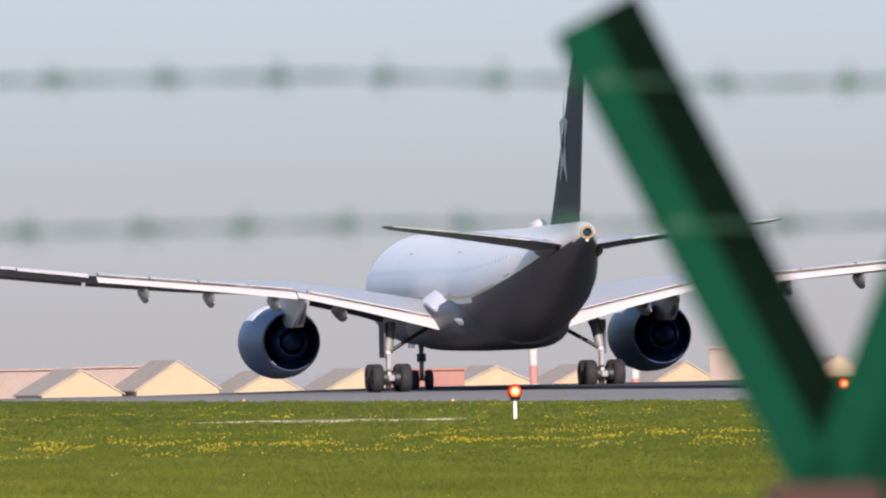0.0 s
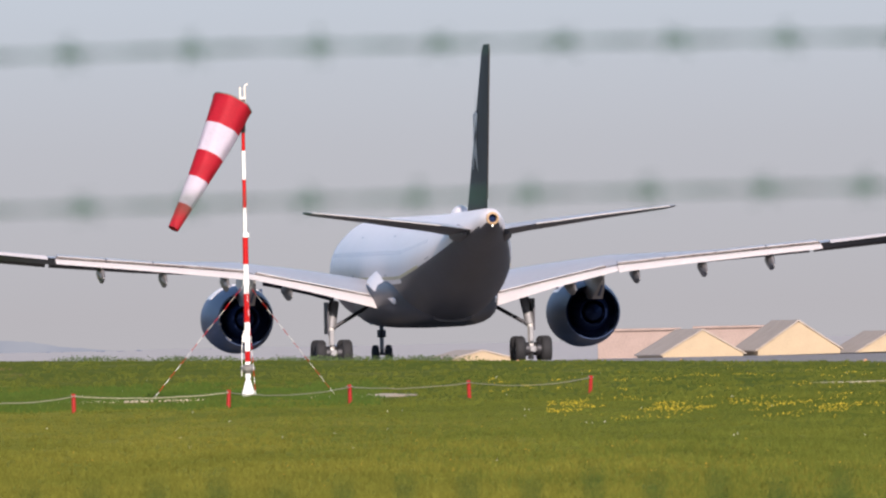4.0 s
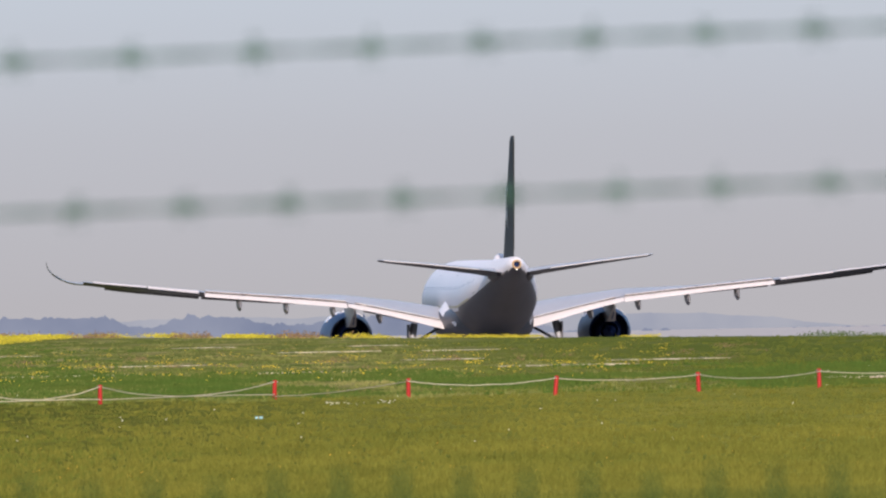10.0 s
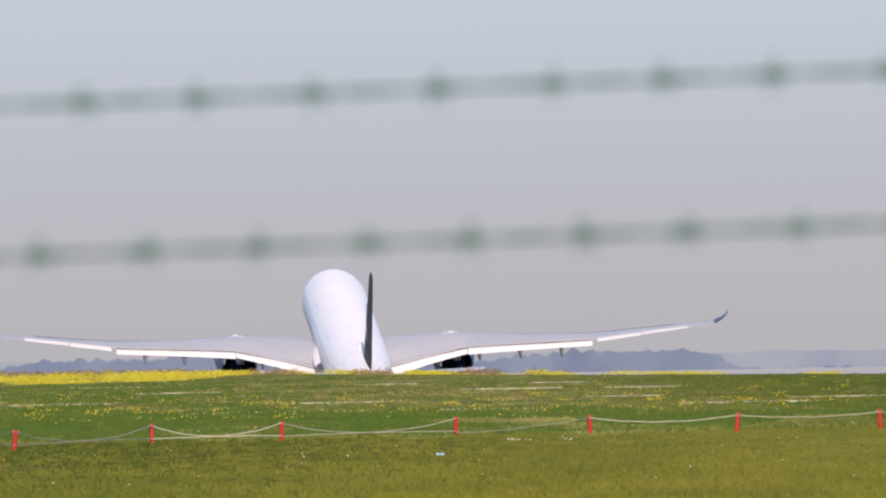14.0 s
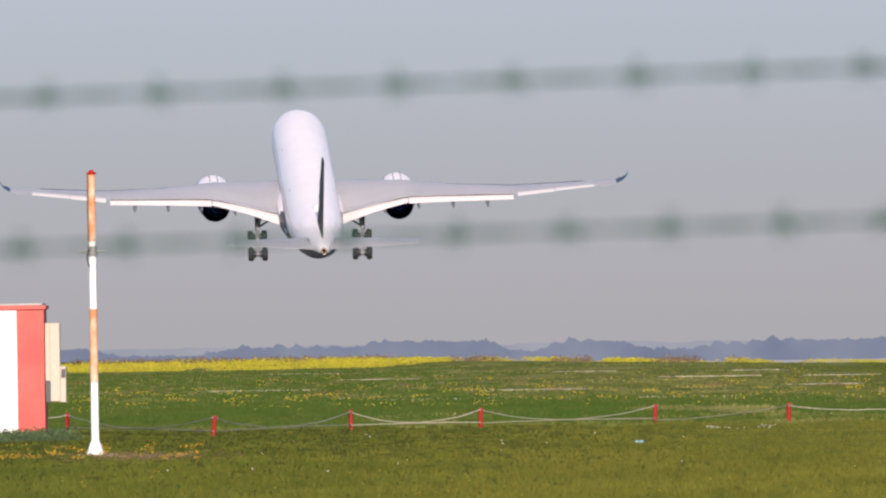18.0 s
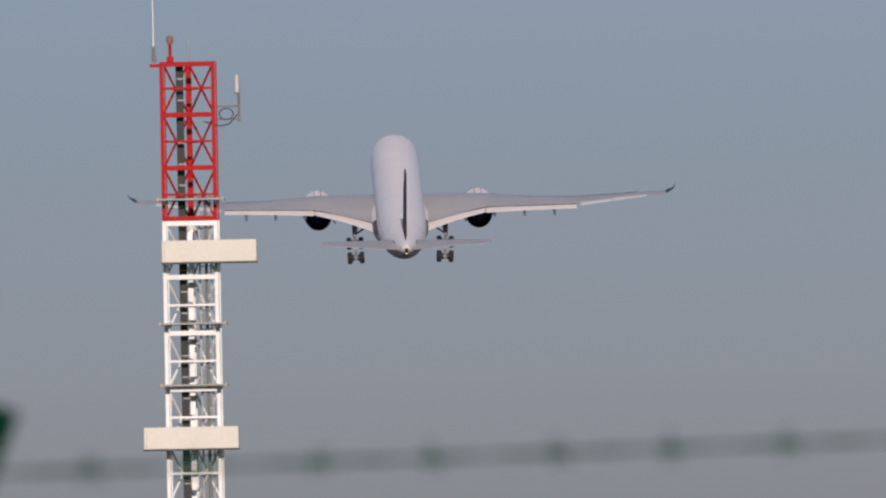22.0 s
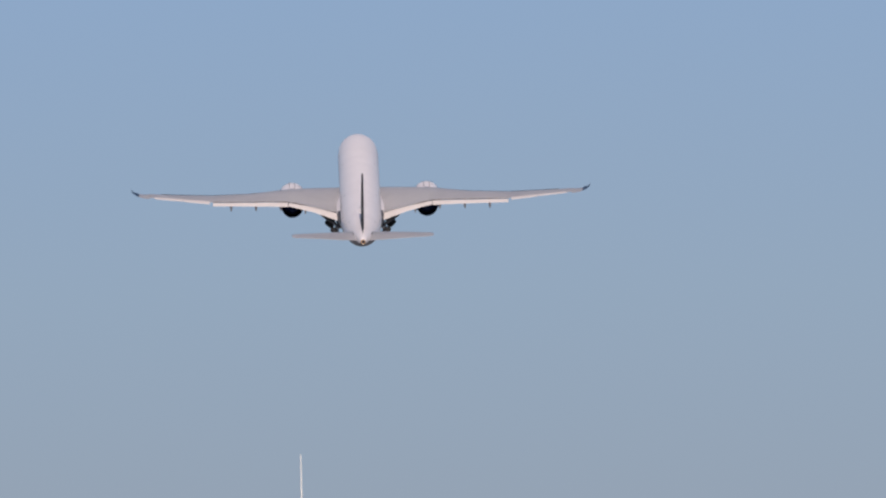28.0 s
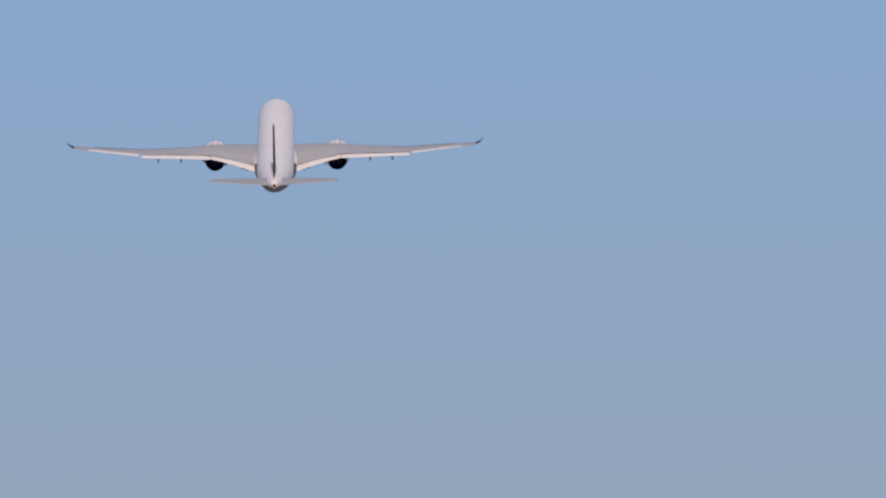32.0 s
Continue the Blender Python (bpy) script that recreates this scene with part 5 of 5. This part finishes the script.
def leafy(rnd, h, w):
    vs, fs = [], []
    for i in range(12):
        x, y, z = rnd.gauss(0, w * 0.5), rnd.gauss(0, w * 0.5), h * rnd.uniform(0.05, 1.0) ** 0.8
        z *= max(0.2, 1 - (x * x + y * y) / (w * w * 1.6))
        s = rnd.uniform(0.12, 0.3) * min(w, h)
        a = rnd.uniform(0, 6.28)
        k = len(vs)
        vs += [(x + s * math.cos(a), y + s * math.sin(a), z), (x - s * math.cos(a), y - s * math.sin(a), z + s * 0.3), (x, y, z + s * rnd.uniform(0.7, 1.4)), (x + s * 0.4, y - s, z + 0.2 * s)]
        fs += [(k, k + 1, k + 2), (k, k + 3, k + 2)]
    return vs, fs


def even(rnd, pv0, pv1):
    """Distance at which flat ground lies evenly spread in height over the view."""
    return 92400.0 / rnd.uniform(pv0, pv1)


def side_limit(u, d):
    return d * math.sin(u / FOCAL - HEAD) < edge_at(d) + 4


def grass_place(rnd):
    u, d = rnd.uniform(-2000, 3700), even(rnd, 62, 410)
    if not side_limit(u, d):
        return None
    k = rnd.uniform(0.7, 1.1)
    if (abs(u - 1450) < 130 * k and abs(d - 598) < 24 * k) or (abs(u - 1065) < 185 * k and abs(d - 592) < 14 * k):
        return None      # bare soil beside the windsock
    return u, d, rnd.uniform(0.025, 0.075) * (1 + 0.7 * step(460, 340, d)), rnd.uniform(0.06, 0.15)


def near_grass(rnd):
    got = grass_place(rnd)
    return got if got and got[1] < 550 + 25 * noise.noise((got[0] / 150, 0, 0)) else None


def far_grass(rnd):
    got = grass_place(rnd)
    return (got[0], got[1], got[2] * 1.5, got[3] * 1.8) if got and got[1] > 535 + 25 * noise.noise((got[0] / 150, 0, 0)) else None


def split_grass(rnd, east, place=near_grass, limit=15):
    got = place(rnd)
    if not got:
        return None
    x, soft_edge = got[0] / FOCAL * got[1], rnd.uniform(-4, 4)
    return got if (x > limit + soft_edge or x < -5 + soft_edge and place is near_grass) == east else None


scatter("grass", 84000, lambda rnd: split_grass(rnd, False), tuft, GRASS, "short green meadow grass in tufts", "grass", 11)
scatter("grass", 84000, lambda rnd: split_grass(rnd, True), tuft, EASTGRASS, "short darker green meadow grass in tufts", "grass", 14)
scatter("tall_grass", 66000, lambda rnd: split_grass(rnd, False, far_grass, 8), tuft, TALLGRASS, "taller unmown grass beyond the rope", "grass", 12)
scatter("tall_grass", 66000, lambda rnd: split_grass(rnd, True, far_grass, 8), tuft, EASTGRASS, "taller green grass round the windsock", "grass", 15)


def lush(rnd):
    u, pv = rnd.uniform(-1500, 1500), rnd.triangular(122, 172)
    if noise.noise((u / 260.0, pv / 14.0, 7.0)) < -0.12 + rnd.uniform(-0.1, 0.1):
        return None
    return u, 92400.0 / pv, rnd.uniform(0.07, 0.15), rnd.uniform(0.15, 0.30)


def lush_west(rnd):
    u, pv = rnd.uniform(-1500, -330) + rnd.uniform(-120, 120), rnd.uniform(68, 168)
    if noise.noise((u / 200.0, pv / 9.0, 3.0)) < -0.22:
        return None
    return u, 92400.0 / pv, rnd.uniform(0.06, 0.12), rnd.uniform(0.15, 0.30)


scatter("tall_grass", 11000, lush_west, tuft, DARKGRASS, "dark lush grass between the hut and the rapeseed", "grass", 16)
scatter("tall_grass", 16000, lush, tuft, DARKGRASS, "dark lush grass just beyond the rope", "grass", 13)


def clustered(u0, u1, p0, p1, size, h=0.08, cluster=60.0, thr=0.1):
    def place(rnd):
        u, pv = rnd.uniform(u0, u1), rnd.triangular(p0, p1)
        if noise.noise((u / cluster, pv / 7.0, u0)) < thr + rnd.uniform(-0.12, 0.12):
            return None
        d = 92400.0 / pv
        return (u, d, h * rnd.uniform(0.6, 1.2), size * rnd.uniform(0.6, 1.3)) if side_limit(u, d) else None
    return place


scatter("yellow_flowers", 8000, clustered(1800, 3700, 166, 214, 0.017, cluster=90, thr=0.13), bloom, YELLOW, "band of yellow wild flowers in the grass", "flowers", 21)
scatter("yellow_flowers", 4200, clustered(1700, 3700, 96, 168, 0.022, cluster=60, thr=0.28), bloom, YELLOW, "scattered yellow wild flowers in the grass", "flowers", 22)
scatter("yellow_flowers", 9500, clustered(-1500, 700, 72, 146, 0.025, cluster=55, thr=0.20), bloom, YELLOW, "yellow wild flowers beyond the rope", "flowers", 23)
scatter("yellow_flowers", 1600, clustered(-1200, -800, 196, 232, 0.017, cluster=40, thr=0.2), bloom, ORANGEPETAL, "orange-yellow wild flowers round the mast", "flowers", 24)
scatter("yellow_flowers", 1700, clustered(-1500, 3700, 190, 345, 0.010, cluster=25, thr=0.28), bloom, ORANGEPETAL, "sparse yellow wild flowers in the near grass", "flowers", 25)
scatter("white_flowers", 1500, clustered(-1500, 3700, 80, 300, 0.015, cluster=60, thr=0.36), bloom, PALEPETAL, "sparse white wild flowers in the grass", "flowers", 26)

scatter("white_flowers", 90, clustered(85, 215, 183, 190, 0.015, cluster=40, thr=0.0), bloom, PALEPETAL, "small patch of white wild flowers in the near grass", "flowers", 27)


def crest(u):
    """How far below the horizon the meadow's far rim shows."""
    side = math.sin(u / FOCAL - HEAD)
    return max(53.0, 92400.0 * side / (edge_at(EDGE / max(side, 0.01)) + 3) + 0.6)


def rape_place(rnd):
    u = rnd.uniform(-1700, 680)
    top = crest(u)
    thick = 15 - 11.5 * step(-540, -320, u)
    if rnd.random() < 0.55 * step(-540, -320, u):
        return None
    pv = top + rnd.uniform(0, thick)
    if noise.noise((u / 120.0, pv / 3.0, 4.0)) < -0.04 + 0.05 * step(-540, -200, u) + 0.04 * step(-200, 900, u):
        return None
    d = 92400.0 / pv
    return (u, d, rnd.uniform(0.15, 0.34) * (1 - 0.5 * step(100, 500, u)), rnd.uniform(0.25, 0.5)) if side_limit(u, d) else None


scatter("rapeseed", 19000, rape_place, leafy, RAPE, "strip of flowering yellow rapeseed along the field edge", "rapeseed", 31)


def weed_place(rnd):
    u = rnd.uniform(-1700, 2000)
    pv = crest(u) + rnd.uniform(-1, 5)
    if u > 150 or noise.noise((u / 110.0, 9.0, pv / 8)) < 0.05:
        return None
    d = 92400.0 / pv
    return (u, d, rnd.uniform(0.2, 0.5), rnd.uniform(0.2, 0.4)) if side_limit(u, d) else None


scatter("dry_weeds", 5200, weed_place, leafy, WEED, "brown dry weeds along the field edge", "weeds", 32)


def mast_weeds(rnd):
    u, pv = rnd.gauss(-925, 75), rnd.uniform(212, 226)
    return u, 92400.0 / pv, rnd.uniform(0.02, 0.07), rnd.uniform(0.05, 0.12)


scatter("dry_weeds", 420, mast_weeds, leafy, WEED, "low rust-brown weeds round the foot of the mast", "weeds", 36)


def strip_weeds(rnd):
    u, pv = rnd.uniform(-1500, 900), rnd.triangular(74, 128)
    if noise.noise((u / 70.0, pv / 6.0, 17.0)) < 0.34:
        return None
    return u, 92400.0 / pv, rnd.uniform(0.06, 0.16), rnd.uniform(0.2, 0.4)


scatter("dry_weeds", 2600, strip_weeds, leafy, WEED, "rust-brown dry weeds among the tall grass", "weeds", 35)


def bush_place(rnd):
    u = rnd.choice((980, 1020, 1130, 1170, 1210, 1330, 1390, 1440, 1530, 1590)) + rnd.gauss(0, 34)
    pv = crest(u) + rnd.uniform(-1.0, 4.0)
    return u, 92400.0 / pv, rnd.uniform(0.08, 0.26), rnd.uniform(0.4, 0.8)


scatter("low_bushes", 900, bush_place, leafy, BUSH, "low green bushes on the crest of the meadow", "bush", 33)


def hut_weeds(rnd):
    u = rnd.uniform(-1320, -1030)
    d = 92400.0 / rnd.uniform(177, 190)
    return u, d, rnd.uniform(0.06, 0.22), rnd.uniform(0.15, 0.3)


scatter("low_bushes", 420, hut_weeds, leafy, BUSH, "low leafy weeds along the foot of the hut", "bush", 34)


def patch(u, d, w, depth, material, name, label, cat):
    p = ground_spot(u, d)
    bm = bmesh.new()
    rnd = random.Random(int(u))
    ring = []
    for i in range(24):
        a = 2 * math.pi * i / 24
        r = rnd.uniform(0.75, 1.1)
        x, y = p.x + w * r * math.cos(a), p.y + depth * r * math.sin(a)
        ring.append(Vector((x, y, ground_z(x, y) + 0.03)))
    bridge(bm, [ring, [v - Vector((0, 0, 0.15)) for v in ring]])
    tagged(part(name, bm, material), label, cat)


DIRT = mat("bare_pale_soil", (0.42, 0.34, 0.25), 0.95, vary=0.15, size=0.8, fine=6, amount=0.4, bump=0.3)
BROWNSOIL = mat("brown_dry_soil", (0.20, 0.12, 0.055), 0.95, vary=0.25, size=1.5, fine=9, second=(0.10, 0.09, 0.03), amount=0.7, bump=0.3)
THINSOIL = mat("thin_dry_grass_soil", (0.40, 0.35, 0.25), 0.95, vary=0.35, size=1.2, fine=7, second=(0.12, 0.12, 0.04), amount=0.9, bump=0.3)
DARKSOIL = mat("dark_turned_soil", (0.07, 0.055, 0.035), 0.95, vary=0.2, size=0.8, fine=6)
patch(1450, 606, 1.8, 14.0, DIRT, "bare_soil", "bare pale soil beside the windsock", "soil")
patch(1065, 600, 2.6, 5.0, DIRT, "bare_soil", "bare pale soil beside the windsock", "soil")
patch(1135, 622, 1.1, 5.0, DARKSOIL, "dug_soil", "dark dug soil beside the windsock", "soil")
patch(-905, 424, 0.9, 2.0, BROWNSOIL, "bare_soil", "bare dry soil beside the mast", "soil")
for u_, d_ in ((2600, 622), (2450, 632), (700, 820), (300, 880), (-200, 860), (-700, 900), (100, 1020), (-500, 1050), (520, 760), (-120, 1180), (180, 1150), (-380, 740), (330, 1010), (60, 730), (-620, 1220)):
    patch(u_, d_, 1.6 + (u_ % 3) * 0.5, 4.0, THINSOIL, "bare_soil", "thin bare streak in the meadow", "soil")


def litter():
    p = ground_spot(-28, 92400.0 / (155 + 55))
    p.z = ground_z(p.x, p.y)
    bm = bmesh.new()
    bmesh.ops.create_grid(bm, x_segments=5, y_segments=3, size=0.5)
    rnd = random.Random(4)
    for v in bm.verts:
        v.co = Vector((v.co.x * 0.15, v.co.y * 0.12, 0.05 + rnd.uniform(-0.02, 0.035)))
    bmesh.ops.solidify(bm, geom=bm.faces[:], thickness=0.004)
    o = part("litter_scrap", bm, BLUESCRAP)
    o.location = p
    tagged(o, "crumpled pale blue plastic scrap lying on the grass", "litter")


litter()


# ---- what moves ----
JET = [
    (0.0, 78.71, 1174.00, -0.49, 0.0, 4.55),
    (0.5, 75.91, 1192.00, -0.50, 0.0, 4.60),
    (1.0, 71.08, 1188.00, -0.49, 0.0, 4.62),
    (1.5, 64.75, 1160.00, -0.49, 0.0, 4.60),
    (2.0, 58.31, 1138.00, -0.48, 0.0, 4.50),
    (2.5, 55.45, 1162.00, -0.49, 0.0, 4.12),
    (3.0, 52.99, 1198.00, -0.50, 0.0, 3.80),
    (3.5, 50.63, 1231.00, -0.59, 0.0, 3.84),
    (4.0, 48.15, 1263.90, -0.72, 0.0, 3.88),
    (4.5, 45.85, 1297.40, -0.85, 0.0, 3.80),
    (6.5, 35.27, 1440.43, -1.35, 0.0, 3.68),
    (7.0, 32.50, 1476.45, -1.54, 0.0, 3.68),
    (7.5, 29.63, 1512.73, -1.73, 0.0, 3.68),
    (8.0, 26.92, 1549.61, -1.93, 0.0, 3.68),
    (8.5, 24.12, 1587.26, -2.14, 0.0, 3.68),
    (9.0, 21.21, 1625.59, -2.35, 0.0, 3.68),
    (9.5, 18.38, 1664.69, -2.66, 0.0, 3.68),
    (10.0, 15.26, 1704.35, -2.99, 0.1, 3.68),
    (10.5, 12.39, 1744.42, -3.24, 0.6, 3.68),
    (11.0, 9.22, 1784.96, -3.50, 1.6, 3.68),
    (11.5, 6.32, 1826.03, -3.62, 2.9, 3.68),
    (12.0, 3.26, 1867.67, -3.74, 4.3, 3.68),
    (12.5, 0.35, 1909.82, -3.87, 5.7, 3.63),
    (13.0, -2.83, 1952.63, -3.99, 6.9, 3.58),
    (13.5, -5.81, 1996.03, -3.74, 8.6, 3.56),
    (15.5, -18.52, 2179.59, -1.62, 11.0, 3.50),
    (16.0, -21.45, 2225.68, 0.26, 11.5, 3.46),
    (16.5, -24.60, 2271.72, 2.18, 12.1, 3.43),
    (17.0, -28.05, 2317.58, 4.59, 12.9, 3.40),
    (17.5, -31.29, 2363.20, 7.34, 13.8, 3.36),
    (18.0, -34.74, 2408.41, 10.86, 14.7, 3.30),
    (18.5, -38.10, 2453.16, 14.98, 15.4, 3.10),
    (19.0, -41.48, 2497.46, 19.90, 15.7, 2.95),
    (19.5, -44.83, 2541.38, 25.16, 15.8, 2.85),
    (20.0, -47.94, 2584.96, 30.76, 15.4, 2.75),
    (20.5, -51.02, 2628.29, 36.43, 15.0, 2.68),
    (21.0, -54.16, 2671.41, 42.50, 14.6, 2.60),
    (21.5, -57.13, 2714.38, 48.20, 14.6, 2.55),
    (22.0, -60.35, 2757.26, 54.30, 14.7, 2.52),
    (22.5, -63.25, 2800.12, 60.10, 14.9, 2.52),
    (23.0, -66.30, 2842.99, 66.19, 15.3, 2.60),
    (23.5, -69.25, 2885.95, 72.04, 15.6, 2.65),
    (24.0, -72.38, 2929.07, 78.45, 15.7, 2.70),
    (24.5, -75.43, 2972.43, 84.54, 15.8, 2.68),
    (25.0, -78.54, 3016.06, 91.35, 15.8, 2.62),
    (25.5, -81.39, 3059.96, 97.66, 15.9, 2.55),
    (27.5, -93.78, 3241.69, 124.82, 17.2, 2.33),
    (28.0, -96.86, 3285.43, 131.74, 17.3, 2.27),
    (28.5, -99.63, 3328.86, 138.93, 17.4, 2.11),
    (29.0, -102.86, 3371.92, 145.24, 17.3, 2.06),
    (29.5, -106.05, 3414.65, 152.17, 17.1, 2.00),
    (30.0, -109.21, 3457.07, 158.72, 16.9, 1.88),
    (30.5, -112.34, 3499.27, 165.35, 16.7, 1.76),
    (31.0, -115.47, 3541.33, 171.81, 16.5, 1.63),
    (31.5, -118.59, 3583.30, 178.19, 16.4, 1.50),
    (32.0, -121.71, 3625.26, 184.51, 16.3, 1.38),
]


def motions():
    walk(jet, [(t, pose(x, y, z, p, float(np.interp(t, (9.5, 10.5, 11.0, 11.5, 12.2), (0, -0.3, -0.4, -0.3, 0))), yaw)) for t, x, y, z, p, yaw in JET])
    # the wings bend up as they take the load
    for s, wing, end, ailerons in wings:
        root, mid = Vector((s * 10.0, 0, 5.2)), Vector((s * 20.5, 0, 6.0))
        mid_rows, end_rows = [], []
        for t, a in ((0.0, 0), (7.0, 0.05), (10.0, 0.1), (11.0, 0.25), (12.0, 0.5), (13.0, 0.75), (16.0, 1.0), (32.0, 1.0)):
            bent = Matrix.Translation(root) @ pose(0, 0, 0, 0, -s * a * 1.4, 0) @ Matrix.Translation(-root)
            mid_rows.append((t, bent))
            end_rows.append((t, bent @ Matrix.Translation(mid) @ pose(0, 0, 0, 0, -s * a * 4.6, 0) @ Matrix.Translation(-mid)))
        walk(wing, mid_rows)
        walk(end, end_rows)
        # the right ailerons lift for a moment to hold the wings level
        if s > 0:
            for flap, x0, x1 in zip(ailerons, (20.9, 24.7), (24.6, 28.6)):
                ends = [Vector((x, wing_at(x)[0] - wing_at(x)[1] * 0.9, wing_at(x)[2] - wing_at(x)[1] * math.sin(radians(wing_at(x)[4])))) for x in (x0, x1)]
                walk(flap, [(t, Matrix.Translation(ends[0]) @ Matrix.Rotation(radians(a), 4, ends[1] - ends[0]) @ Matrix.Translation(-ends[0])) for t, a in ((0.0, 0), (12.3, 0), (12.7, -16), (13.2, -16), (13.6, -2), (14.5, 0), (32.0, 0))])
    # the tailplane is trimmed nose-down to lift the nose
    hub = Vector((0, -25.5, 7.0))
    for tp in tails:
        walk(tp, [(t, Matrix.Translation(hub) @ pose(0, 0, 0, a) @ Matrix.Translation(-hub)) for t, a in ((0.0, 0), (10.0, 0), (12.0, -4), (14.0, -5), (16.5, -2), (18.0, -1), (32.0, -1))])
    # main gear: bogies drop their rear wheels after lift-off, then the legs fold inwards
    for s, hinge, strut, bogie in main_gear:
        rs, rb = [], []
        for t, tilt, fold, out in ((0.0, 0, 0, 0), (11.0, 0, 0, 0), (12.0, -3, 0, 0), (13.5, -7, 0, 0.1), (15.0, -6, 0, 0.4), (15.8, 8, 0, 0.5), (16.4, 25, 0, 0.6), (17.0, 45, 0, 0.6), (19.0, 45, 1.5, 0.6), (22.6, 45, 3, 0.6), (23.4, 44, 8, 0.5), (24.0, 40, 16, 0.4), (25.0, 36, 29, 0.2), (26.0, 34, 37, 0.0), (27.0, 32, 44, -0.2), (28.0, 28, 52, -0.4), (29.0, 22, 61, -0.5), (30.0, 15, 70, -0.5), (31.0, 6, 82, -0.3), (31.6, 0, 92, 0), (32.0, 0, 96, 0)):
            turn = pose(0, 0, 0, 0, s * fold, 0)
            rs.append((t, Matrix.Translation(hinge) @ turn))
            rb.append((t, Matrix.Translation(hinge) @ turn @ Matrix.Translation(Vector((s * 0.24, -0.6, -2.6 - out))) @ pose(0, 0, 0, tilt)))
        walk(strut, rs)
        walk(bogie, rb)
    walk(nose_gear, [(t, pose(0, 25.5, 3.15, a)) for t, a in ((0.0, 0), (24.0, 0), (25.5, 30), (27.0, 70), (28.5, 100), (32.0, 100))])
    walk(sock_ring, [(t, Matrix.Translation(sock_ring.location) @ pose(0, 0, 0, 0, a + 1.2, b)) for t, a, b in ((0.0, -3, 0), (2.5, -6, 2), (3.0, -8.4, 0), (3.5, -5, 0), (4.0, 0, 0), (4.5, -4, 0), (5.5, -1, 3), (6.5, -4, 0), (7.0, -9, 0), (7.5, -7, 0), (8.0, -1, 0), (8.5, 0, 0), (9.0, -2, 0), (10.0, -4, 2), (12.0, 1, 0), (14.0, -5, -2), (18.0, 0, 2), (22.0, -6, 0), (26.0, 0, 0), (32.0, -3, 0))])


motions()
